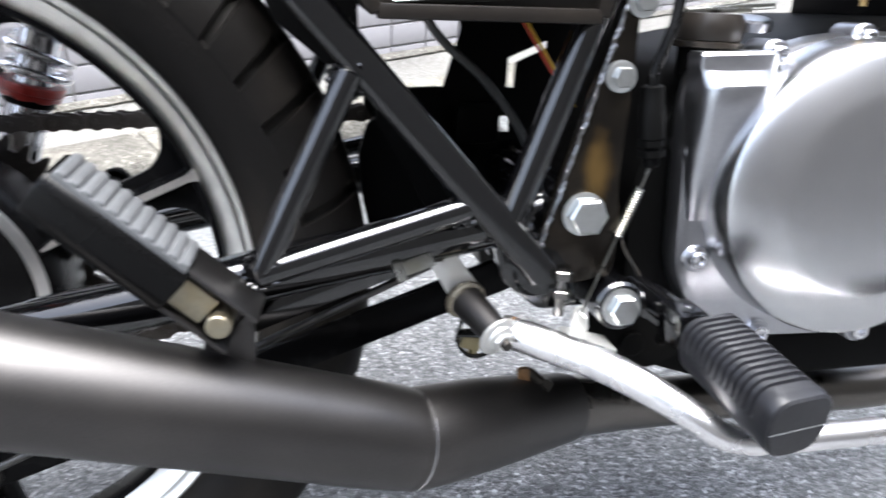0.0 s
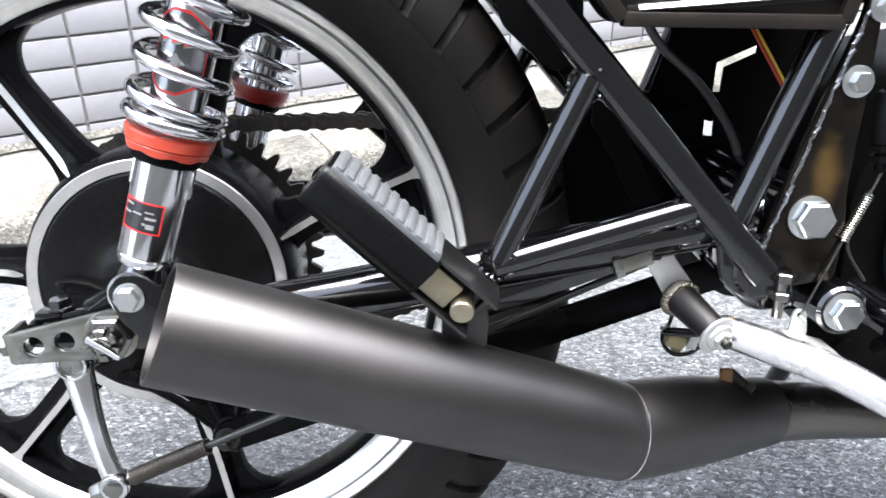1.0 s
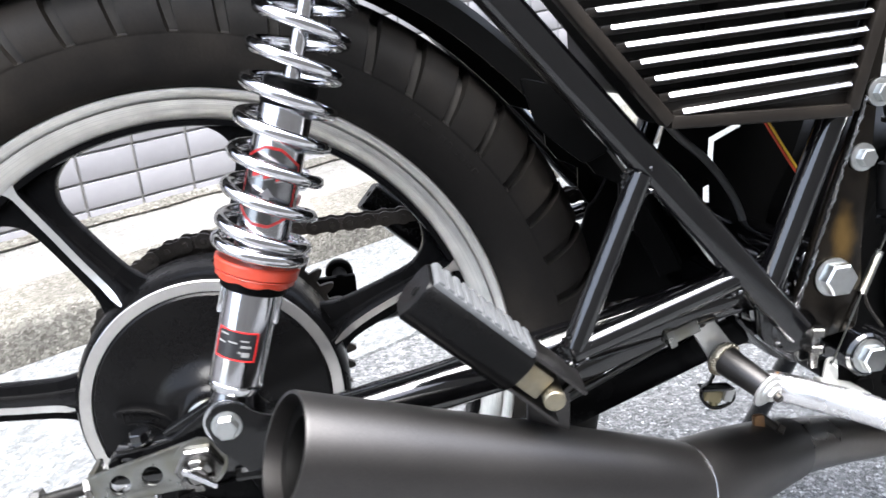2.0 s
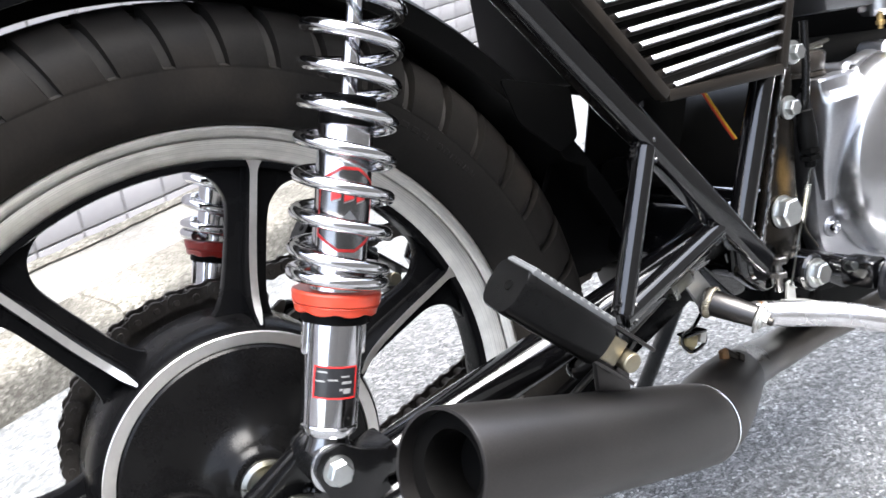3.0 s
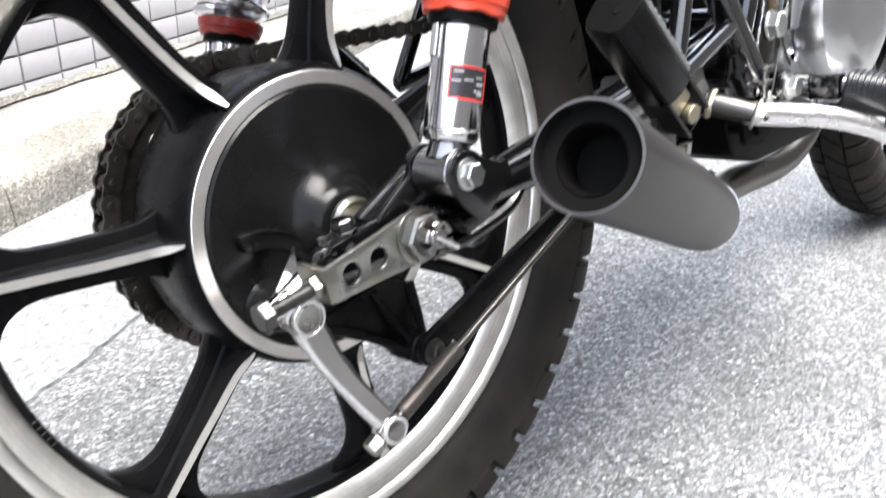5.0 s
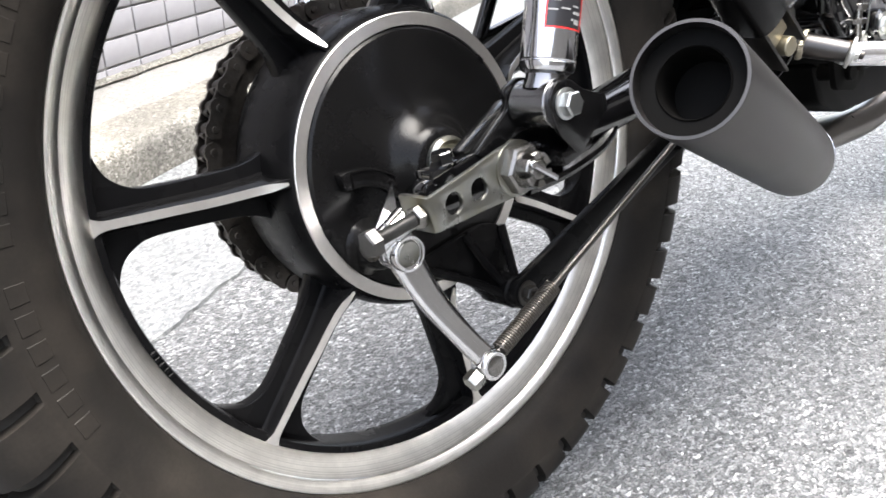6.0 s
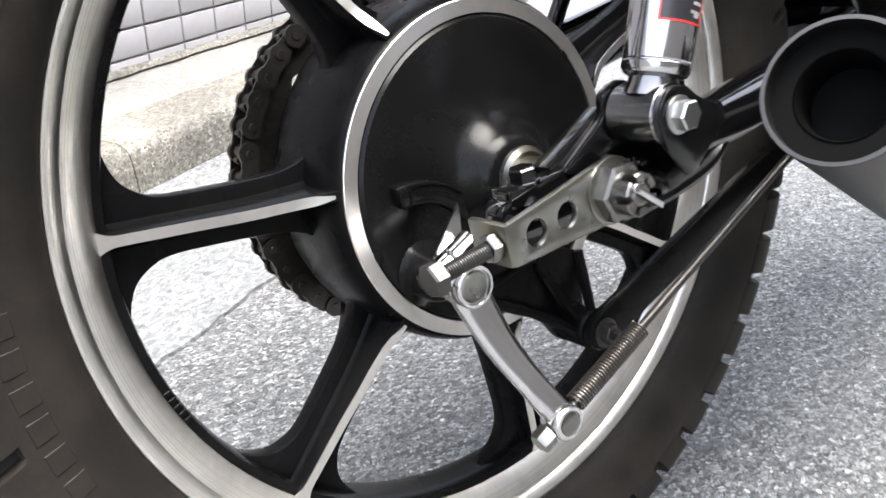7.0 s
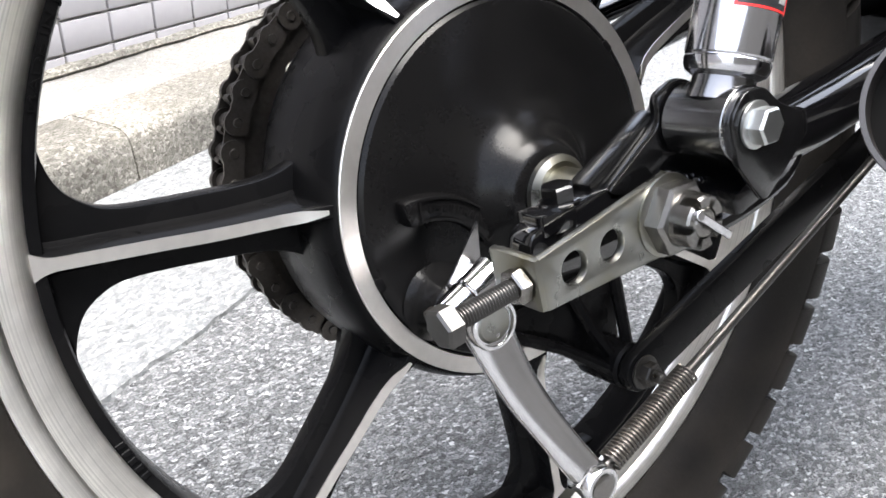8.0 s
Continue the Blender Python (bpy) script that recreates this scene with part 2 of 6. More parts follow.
SHADEDRED = material("shaded_red_collar", (0.28, 0.016, 0.012), 0.34, coat=0.2, grain=0.12, rough_var=0.05)
REDINK = material("red_ink", (0.5, 0.02, 0.02), 0.35)
BLACKINK = material("black_label", (0.012, 0.012, 0.014), 0.3)
WHITEINK = material("white_ink", (0.2, 0.2, 0.2), 0.4)
HOSE = material("clear_grey_hose", (0.050, 0.050, 0.048), 0.38, coat=0.15)
YELLOW = material("yellow_sleeve", (0.6, 0.36, 0.02), 0.5)
ORANGE = material("red_wire", (0.45, 0.04, 0.015), 0.5)
BRASSY = material("brass", (0.5, 0.36, 0.16), 0.4, metal=1.0, stain=0.5, stain_size=80)
# Pale grey in which the sky's sheen on peg rubber is painted.
PEGGREY = material("sheen_grey_rubber", (0.080, 0.083, 0.087), 0.45, grain=0.3, grain_size=300, stain=0.4, stain_size=60)
BRIGHTPLATE = material("fresh_zinc", (0.62, 0.62, 0.60), 0.42, metal=0.9, grain=0.2, grain_size=200, stain=0.3, stain_size=50)
WELDGOLD = material("tinted_weld", (0.25, 0.225, 0.175), 0.36, metal=1.0, grain=0.3, grain_size=300, bump=0.0005)
BRASSZINC = material("yellowed_zinc", (0.27, 0.245, 0.185), 0.42, metal=0.9, grain=0.3, grain_size=200, stain=0.5, stain_size=60, color2=(0.25, 0.19, 0.1))


def turned_marks(m):
    """Turned rims: the tool marks run round the axle."""
    nt = m.node_tree
    b = nt.nodes["Principled BSDF"]
    tg = nt.nodes.new("ShaderNodeTangent")
    tg.direction_type, tg.axis = "RADIAL", "Y"
    nt.links.new(tg.outputs["Tangent"], b.inputs["Tangent"])
    b.inputs["Anisotropic"].default_value = 0.65
    # fine rings by distance from the axle, and faint grime
    src = b.inputs["Base Color"].links[0].from_socket
    tc = nt.nodes.new("ShaderNodeTexCoord")
    flat = nt.nodes.new("ShaderNodeVectorMath")
    flat.operation = "MULTIPLY"
    flat.inputs[1].default_value = (1, 0, 1)
    size = nt.nodes.new("ShaderNodeVectorMath")
    size.operation = "LENGTH"
    rings = nt.nodes.new("ShaderNodeTexNoise")
    rings.noise_dimensions = "1D"
    rings.inputs["Scale"].default_value = 1400
    grime = nt.nodes.new("ShaderNodeTexNoise")
    grime.inputs["Scale"].default_value = 55
    grime.inputs["Detail"].default_value = 7
    both = nt.nodes.new("ShaderNodeMath")
    both.operation = "MULTIPLY"
    tone = nt.nodes.new("ShaderNodeMapRange")
    tone.inputs["From Min"].default_value, tone.inputs["From Max"].default_value = 0.12, 0.36
    tone.inputs["To Min"].default_value, tone.inputs["To Max"].default_value = 0.78, 1.06
    mix = nt.nodes.new("ShaderNodeMix")
    mix.data_type, mix.blend_type = "RGBA", "MULTIPLY"
    mix.inputs[0].default_value = 1.0
    nt.links.new(tc.outputs["Object"], flat.inputs[0])
    nt.links.new(tc.outputs["Object"], grime.inputs["Vector"])
    nt.links.new(flat.outputs[0], size.inputs[0])
    nt.links.new(size.outputs["Value"], rings.inputs["W"])
    nt.links.new(rings.outputs["Fac"], both.inputs[0])
    nt.links.new(grime.outputs["Fac"], both.inputs[1])
    nt.links.new(both.outputs["Value"], tone.inputs["Value"])
    nt.links.new(src, mix.inputs[6])
    nt.links.new(tone.outputs["Result"], mix.inputs[7])
    nt.links.new(mix.outputs[2], b.inputs["Base Color"])
    return m


TURNED = turned_marks(material("turned_aluminium", (0.81, 0.795, 0.755), 0.29, metal=1.0, grain=0.10, grain_size=250, rough_var=0.0))
DUSTYRUBBER = material("dusty_groove_rubber", (0.036, 0.0335, 0.031), 0.8, specular=0.2, grain=0.4, grain_size=300, stain=0.6, stain_size=25, color2=(0.035, 0.032, 0.029))


def heat_tint(m, centre, reach, color):
    """A tint that welding heat left round one spot."""
    nt = m.node_tree
    b = nt.nodes["Principled BSDF"]
    src = b.inputs["Base Color"].links[0].from_socket
    tc = nt.nodes.new("ShaderNodeTexCoord")
    wobble = nt.nodes.new("ShaderNodeTexNoise")
    wobble.inputs["Scale"].default_value = 90
    off = nt.nodes.new("ShaderNodeVectorMath")
    off.operation = "MULTIPLY_ADD"
    off.inputs[1].default_value = (0.007, 0.0, 0.022)
    nt.links.new(tc.outputs["Object"], wobble.inputs["Vector"])
    nt.links.new(wobble.outputs["Color"], off.inputs[0])
    nt.links.new(tc.outputs["Object"], off.inputs[2])
    far = nt.nodes.new("ShaderNodeVectorMath")
    far.operation = "DISTANCE"
    squash = nt.nodes.new("ShaderNodeVectorMath")
    squash.operation = "MULTIPLY"
    squash.inputs[1].default_value = (1.0, 1.0, 0.42)
    nt.links.new(off.outputs[0], squash.inputs[0])
    far.inputs[1].default_value = (centre[0] + 0.0035, centre[1], (centre[2] + 0.011) * 0.42)
    nt.links.new(squash.outputs[0], far.inputs[0])
    fade = nt.nodes.new("ShaderNodeMapRange")
    fade.interpolation_type = "SMOOTHSTEP"
    fade.inputs["From Min"].default_value, fade.inputs["From Max"].default_value = 0.15 * reach, reach
    fade.inputs["To Min"].default_value, fade.inputs["To Max"].default_value = 1.0, 0.0
    nt.links.new(far.outputs["Value"], fade.inputs["Value"])
    mix = nt.nodes.new("ShaderNodeMix")
    mix.data_type = "RGBA"
    mix.inputs[7].default_value = (*color, 1)
    nt.links.new(fade.outputs["Result"], mix.inputs[0])
    nt.links.new(src, mix.inputs[6])
    nt.links.new(mix.outputs[2], b.inputs["Base Color"])
    return m


TINTED = heat_tint(material("heat_tinted_steel", (0.026, 0.023, 0.020), 0.20, metal=0.9, grain=0.2, grain_size=120, stain=0.7, stain_size=35, color2=(0.055, 0.045, 0.034), rough_var=0.08),
                   (0.4590, -0.146, 0.1000), 0.0125, (0.23, 0.145, 0.055))


# ---- mesh builders ----
def mesh_of(name, bm, mat, angle=32):
    me = bpy.data.meshes.new(name)
    bmesh.ops.recalc_face_normals(bm, faces=bm.faces[:])
    bm.to_mesh(me)
    bm.free()
    me.polygons.foreach_set("use_smooth", [True] * len(me.polygons))
    me.set_sharp_from_angle(angle=radians(angle))
    me.materials.append(mat)
    return me


def part(name, bm, mat, parent=None, label="", m=None, angle=32):
    ob = new(name, mesh_of(name, bm, mat, angle))
    if parent:
        ob.parent = parent
    if m:
        ob.matrix_basis = m
    return tagged(ob, label)


def shared(name, me, parent, m):
    ob = new(name, me)
    ob.parent = parent
    ob.matrix_basis = m
    return ob


def join(bm, other):
    me = bpy.data.meshes.new("tmp")
    other.to_mesh(me)
    other.free()
    bm.from_mesh(me)
    bpy.data.meshes.remove(me)
    return bm


def frame_of(axis):
    z = Vector(axis).normalized()
    x = z.orthogonal().normalized()
    if abs(z.y) > 0.9:
        x = (Vector((1, 0, 0)) - z * z.x).normalized()
    return Matrix((x, z.cross(x), z)).transposed()


def lathe(profile, origin=(0, 0, 0), axis=(0, 1, 0), n=48, closed=False, arc=None, caps=True):
    """Turns (radius, along) pairs round an axis; closed joins the last to the first."""
    bm = bmesh.new()
    f, o = frame_of(axis), Vector(origin)
    rings = []
    for r, a in profile:
        if r < 1e-6:
            rings.append([bm.verts.new(o + f @ Vector((0, 0, a)))])
        else:
            rings.append([bm.verts.new(o + f @ Vector((r * math.cos(2 * math.pi * i / n), r * math.sin(2 * math.pi * i / n), a))) for i in range(n)])
    pairs = list(zip(rings, rings[1:])) + ([(rings[-1], rings[0])] if closed else [])
    for a, b in pairs:
        for i in range(n):
            j = (i + 1) % n
            if len(a) == 1 and len(b) == 1:
                continue
            if len(a) == 1:
                bm.faces.new((a[0], b[j], b[i]))
            elif len(b) == 1:
                bm.faces.new((a[i], a[j], b[0]))
            else:
                bm.faces.new((a[i], a[j], b[j], b[i]))
    if caps and not closed:
        for ring in (rings[0], rings[-1]):
            if len(ring) > 2:
                bm.faces.new(ring)
    return bm


def rod(a, b, r, n=20, r2=None, bevel=0.0):
    """A straight round bar from a to b, with softened ends."""
    a, b = Vector(a), Vector(b)
    length, r2 = (b - a).length, r if r2 is None else r2
    bv = bevel or min(r, r2, length) * 0.12
    return lathe([(r - bv, 0), (r, bv), (r2, length - bv), (r2 - bv, length)], a, b - a, n)


def tube(points, r, n=14, caps=True, radii=None, flat=None):
    """A bar swept along points; flat = (width, thickness direction vector) squashes it into a strap."""
    bm = bmesh.new()
    pts = [Vector(p) for p in points]
    rings, up = [], None
    for i, p in enumerate(pts):
        d = (pts[min(i + 1, len(pts) - 1)] - pts[max(i - 1, 0)]).normalized()
        up = d.orthogonal().normalized() if up is None else (up - d * up.dot(d)).normalized()
        side, rr = d.cross(up), radii[i] if radii else r
        rings.append([bm.verts.new(p + rr * (up * math.cos(2 * math.pi * k / n) + side * math.sin(2 * math.pi * k / n))) for k in range(n)])
    for a, b in zip(rings, rings[1:]):
        for k in range(n):
            bm.faces.new((a[k], a[(k + 1) % n], b[(k + 1) % n], b[k]))
    if caps:
        bm.faces.new(rings[0])
        bm.faces.new(rings[-1])
    return bm


def box_bar(a, b, w, d, radius=0.005, up=(0, 1, 0)):
    """A straight bar of rectangular section with rounded edges; d is its depth along up."""
    a, b = Vector(a), Vector(b)
    z = (b - a).normalized()
    y = (Vector(up) - z * z.dot(Vector(up))).normalized()
    x = y.cross(z)
    sec = rounded([(-w / 2, -d / 2), (w / 2, -d / 2), (w / 2, d / 2), (-w / 2, d / 2)], radius, 5)
    bm = bmesh.new()
    rings = [[bm.verts.new(p + x * u + y * v) for u, v in sec] for p in (a, b)]
    for k in range(len(sec)):
        j = (k + 1) % len(sec)
        bm.faces.new((rings[0][k], rings[0][j], rings[1][j], rings[1][k]))
    bm.faces.new(rings[0])
    bm.faces.new(rings[1])
    return bm


def smooth_path(points, steps=8):
    """Catmull-Rom through the points."""
    p = [Vector(q) for q in points]
    p = [2 * p[0] - p[1], *p, 2 * p[-1] - p[-2]]
    out = []
    for i in range(1, len(p) - 2):
        for s in range(steps):
            t = s / steps
            a, b, c, d = p[i - 1], p[i], p[i + 1], p[i + 2]
            out.append(0.5 * (2 * b + (c - a) * t + (2 * a - 5 * b + 4 * c - d) * t * t + (3 * b - a - 3 * c + d) * t ** 3))
    return out + [p[-2]]


def helix(origin, axis, radius, start, end, turns, wire, n=10, steps=28, taper=0.0):
    f, o = frame_of(axis), Vector(origin)
    count = int(turns * steps)
    pts = []
    for i in range(count + 1):
        u = i / count
        a = 2 * math.pi * turns * u
        pts.append(o + f @ Vector((radius * math.cos(a), radius * math.sin(a), start + (end - start) * u)))
    return tube(pts, wire, n)


def plate(outline, y0, y1, holes=(), bevel=0.0):
    """A flat piece in the x-z plane from y0 to y1, with round holes (x, z, radius) or slots (four or more points)."""
    bm = bmesh.new()
    loops = [[bm.verts.new((x, y0, z)) for x, z in outline]]
    for hole in holes:
        if len(hole) > 3:
            loops.append([bm.verts.new((x, y0, z)) for x, z in hole])
            continue
        hx, hz, hr = hole
        loops.append([bm.verts.new((hx + hr * math.cos(2 * math.pi * k / 24), y0, hz + hr * math.sin(2 * math.pi * k / 24))) for k in range(24)])
    edges = [bm.edges.new((loop[i], loop[(i + 1) % len(loop)])) for loop in loops for i in range(len(loop))]
    bmesh.ops.triangle_fill(bm, use_beauty=True, use_dissolve=False, edges=edges)
    faces = bm.faces[:]
    ext = bmesh.ops.extrude_face_region(bm, geom=faces)
    bmesh.ops.translate(bm, vec=(0, y1 - y0, 0), verts=[v for v in ext["geom"] if isinstance(v, bmesh.types.BMVert)])
    if bevel:
        rim = [e for e in bm.edges if len(e.link_faces) == 2 and e.calc_face_angle(0) > 0.8]
        bmesh.ops.bevel(bm, geom=rim, offset=bevel, segments=2, affect="EDGES", profile=0.5)
    return bm


def rounded(points, radius, steps=5):
    """Rounds the corners of a 2D outline."""
    out, n = [], len(points)
    for i in range(n):
        a, b, c = (Vector(points[(i + k - 1) % n]) for k in range(3))
        r = min(radius, (a - b).length * 0.45, (c - b).length * 0.45)
        p, q = b + (a - b).normalized() * r, b + (c - b).normalized() * r
        for s in range(steps + 1):
            t = s / steps
            out.append(tuple((1 - t) ** 2 * p + 2 * t * (1 - t) * b + t * t * q))
    return out


def capsule(a, ra, b, rb, n=10):
    """The outline round two discs in the x-z plane."""
    a, b = Vector(a), Vector(b)
    d = b - a
    base = math.atan2(d.y, d.x)
    lean = math.acos(max(-1, min(1, (ra - rb) / d.length)))
    out = [(a.x + ra * math.cos(base + lean + (2 * math.pi - 2 * lean) * k / n), a.y + ra * math.sin(base + lean + (2 * math.pi - 2 * lean) * k / n)) for k in range(n + 1)]
    out += [(b.x + rb * math.cos(base - lean + 2 * lean * k / n), b.y + rb * math.sin(base - lean + 2 * lean * k / n)) for k in range(n + 1)]
    return out


def block(size, m, bevel=0.002, segments=2):
    bm = bmesh.new()
    bmesh.ops.create_cube(bm, size=1.0, matrix=m @ Matrix.Diagonal((*size, 1)))
    if bevel:
        bmesh.ops.bevel(bm, geom=bm.edges[:], offset=bevel, segments=segments, affect="EDGES", profile=0.6)
    return bm


def hexagon(origin, axis, r, h, washer=0.0, washer_h=0.002, stub=0.0):
    """A hexagon head with a chamfer, on its washer."""
    bm = bmesh.new()
    f, o = frame_of(axis), Vector(origin)
    base = washer_h if washer else 0.0
    levels = [(1.0, base), (1.0, base + h * 0.85), (0.88, base + h)]
    rings = [[bm.verts.new(o + f @ Vector((r * s * math.cos(math.pi * k / 3), r * s * math.sin(math.pi * k / 3), a))) for k in range(6)] for s, a in levels]
    for a, b in zip(rings, rings[1:]):
        for k in range(6):
            bm.faces.new((a[k], a[(k + 1) % 6], b[(k + 1) % 6], b[k]))
    bm.faces.new(rings[0])
    bm.faces.new(rings[-1])
    if washer:
        join(bm, lathe([(washer - 0.0006, 0), (washer, 0.0006), (washer, washer_h - 0.0004), (washer - 0.001, washer_h)], o, axis, 28))
    if stub:
        join(bm, lathe([(r * 0.5, base + h), (r * 0.5, base + h + stub), (r * 0.4, base + h + stub + 0.001)], o, axis, 16))
    return bm


def lettering(text, size, depth):
    """Flat letters in the x-y plane, centred, as vertices and faces."""
    cu = bpy.data.curves.new("text", "FONT")
    cu.body, cu.size, cu.extrude, cu.align_x, cu.align_y = text, size, depth / 2, "CENTER", "CENTER"
    ob = bpy.data.objects.new("text", cu)
    scene.collection.objects.link(ob)
    dg = bpy.context.evaluated_depsgraph_get()
    me = bpy.data.meshes.new_from_object(ob.evaluated_get(dg))
    bm = bmesh.new()
    bm.from_mesh(me)
    bpy.data.objects.remove(ob)
    bpy.data.curves.remove(cu)
    bpy.data.meshes.remove(me)
    return bm


def moved(bm, fn):
    for v in bm.verts:
        v.co = fn(v.co)
    return bm


# ---- the street ----
KA = radians(28.52)
ALONG, ACROSS = Vector((math.cos(KA), math.sin(KA), 0)), Vector((-math.sin(KA), math.cos(KA), 0))
STREET = Matrix((ALONG, ACROSS, Vector((0, 0, 1)))).transposed().to_4x4()
GUTTER_N, KERB_N, WALK_N, WALL_N = 0.370, 0.700, 0.827, 1.007
KERB_H = 0.0844


def build_street():
    bm = bmesh.new()
    bmesh.ops.create_grid(bm, x_segments=8, y_segments=8, size=400)
    tagged(part("ground", bm, ASPHALT), "worn grey asphalt with pale stone chips and painted glints", "road", kind="structure")

    # The concrete gutter, whose edge towards the asphalt is ragged.
    bm = bmesh.new()
    n = 900
    low, top, back = [], [], []
    for i in range(n + 1):
        u = -6 + 14 * i / n
        edge = GUTTER_N + 0.006 * noise.noise(Vector((u * 9, 3.1, 0))) + 0.004 * noise.noise(Vector((u * 45, 7.7, 0)))
        low.append(bm.verts.new((u, edge - 0.004, -0.004)))
        top.append(bm.verts.new((u, edge, 0.004)))
        back.append(bm.verts.new((u, KERB_N + 0.02, 0.006)))
    for i in range(n):
        bm.faces.new((low[i], low[i + 1], top[i + 1], top[i]))
        bm.faces.new((top[i], top[i + 1], back[i + 1], back[i]))
    tagged(part("gutter", bm, GUTTER, m=STREET), "pale grey concrete gutter beside the asphalt", "gutter", kind="structure")

    bm = bmesh.new()
    bmesh.ops.create_cube(bm, size=1.0, matrix=Matrix.Translation((1, (WALK_N + 4) / 2, KERB_H / 2 - 0.01)) @ Matrix.Diagonal((14, 4 - WALK_N - 0.004, KERB_H + 0.02, 1)))
    tagged(part("pavement", bm, WALK, m=STREET), "pale worn concrete strip at the foot of the tiled wall", "pavement", kind="structure")

    kerb = tagged(new("kerb"), "pale concrete kerb with stained face", "kerb", kind="structure")
    kerb.matrix_basis = STREET
    bm = bmesh.new()
    prof = [(KERB_N, -0.01), (KERB_N + 0.004, 0.03), (KERB_N + 0.008, KERB_H - 0.024), (KERB_N + 0.012, KERB_H - 0.012), (KERB_N + 0.021, KERB_H - 0.004), (KERB_N + 0.034, KERB_H), (WALK_N - 0.003, KERB_H + 0.002), (WALK_N - 0.003, -0.01)]
    ends = []
    for u in (-0.2990, -0.2982, 0.2982, 0.2990):
        s = 0.0010 if abs(u) > 0.2985 else 0
        ends.append([bm.verts.new((u, y + (s if y < KERB_N + 0.05 else 0), z - (s if z > 0.05 else 0))) for y, z in prof])
    for a, b in zip(ends, ends[1:]):
        for k in range(len(prof)):
            j = (k + 1) % len(prof)
            bm.faces.new((a[k], a[j], b[j], b[k]))
    bm.faces.new(ends[0])
    bm.faces.new(ends[-1])
    me = mesh_of("kerb_stone", bm, KERB)
    for i in range(-6, 10):
        shared("kerb_stone", me, kerb, pose(0.43 + 0.3 + 0.6 * i, 0, 0))

    # A tiled wall: mortar bed and single glazed tiles.
    wall = part("wall_north", block((20, 0.2, 1.2), Matrix.Translation((1, WALL_N + 0.1, 0.6 + KERB_H - 0.02)), 0), MORTAR, m=STREET)
    tagged(wall, "wall of pale grey-mauve glazed tiles with grey joints", "wall", kind="structure")
    tw, th, du, dz, u0, z0 = 0.1035, 0.0508, 0.1088, 0.056, 0.1556, 0.144
    tile = mesh_of("tile", block((tw, 0.012, th), Matrix(), 0.0025, 2), TILE)
    far = bmesh.new()
    for row in range(-1, 20):
        for col in range(-48, 62):
            u, z = u0 + (col + 0.5) * du, z0 + row * dz
            if -9 <= col <= 26 and row < 7:
                shared("tile", tile, wall, pose(u, WALL_N - 0.001, z))
            elif -6 < u < 8:
                x0, x1, a, b, y = u - tw / 2, u + tw / 2, z - th / 2, z + th / 2, WALL_N - 0.006
                v = [far.verts.new(c) for c in ((x0, y, a), (x1, y, a), (x1, y, b), (x0, y, b), (x0, y + 0.006, a), (x1, y + 0.006, a), (x1, y + 0.006, b), (x0, y + 0.006, b))]
                for q in ((0, 1, 2, 3), (4, 5, 1, 0), (5, 6, 2, 1), (6, 7, 3, 2), (7, 4, 0, 3)):
                    far.faces.new([v[k] for k in q])
    tagged(part("tiling", far, TILE, wall), kind="stuff")
    # A rough fillet of mortar along the wall's foot.
    bm = bmesh.new()
    rows = []
    for i in range(700):
        u = -5 + 12 * i / 699
        w = 0.015 + 0.006 * noise.noise(Vector((u * 14, 1.7, 0))) + 0.005 * noise.noise(Vector((u * 60, 5.7, 0)))
        h = 0.017 + 0.003 * noise.noise(Vector((u * 22, 8.7, 0)))
        rows.append([bm.verts.new((u, WALL_N - n, KERB_H + z)) for n, z in ((-0.004, h + 0.003), (0.007, h), (w, h * 0.62), (w + 0.004, 0.006), (w - 0.002, -0.002))])
    for a, b in zip(rows, rows[1:]):
        for k in range(4):
            bm.faces.new((a[k], a[k + 1], b[k + 1], b[k]))
    tagged(part("mortar_fillet", bm, KERB, m=STREET), "rough mortar fillet along the wall's foot", "mortar", kind="structure")
    # Unseen wall behind the camera, added to close the street and darken reflections.
    back = part("wall_south", block((30, 0.3, 6.6), Matrix.Translation((0, -5.2, 3.3)), 0), PLASTER, m=STREET)
    tagged(back, "plain unseen wall across the street, added to narrow the sky", "wall", kind="structure")


build_street()


# ---- the motorcycle ----
motorcycle = tagged(new("motorcycle"), "black motorcycle with cast alloy wheel leaning on its side stand", "motorcycle")
motorcycle.matrix_basis = BIKE


def tilt(angle):
    """A turn about the axle that takes +x to the given angle (degrees, counted from +x up to +z)."""
    return Matrix.Rotation(-radians(angle), 4, "Y")


TYRE = [(0.2425, 0.0300), (0.2448, 0.0355), (0.2490, 0.0405), (0.2545, 0.0447), (0.2600, 0.0478), (0.2680, 0.0510), (0.2780, 0.0533), (0.2900, 0.0540), (0.3000, 0.0525),
        (0.3100, 0.0470), (0.3180, 0.0385), (0.3235, 0.0270), (0.3265, 0.0140), (0.3275, 0.0)]


def on_arc(a, r, y):
    return Vector((r * math.cos(a), y, r * math.sin(a)))


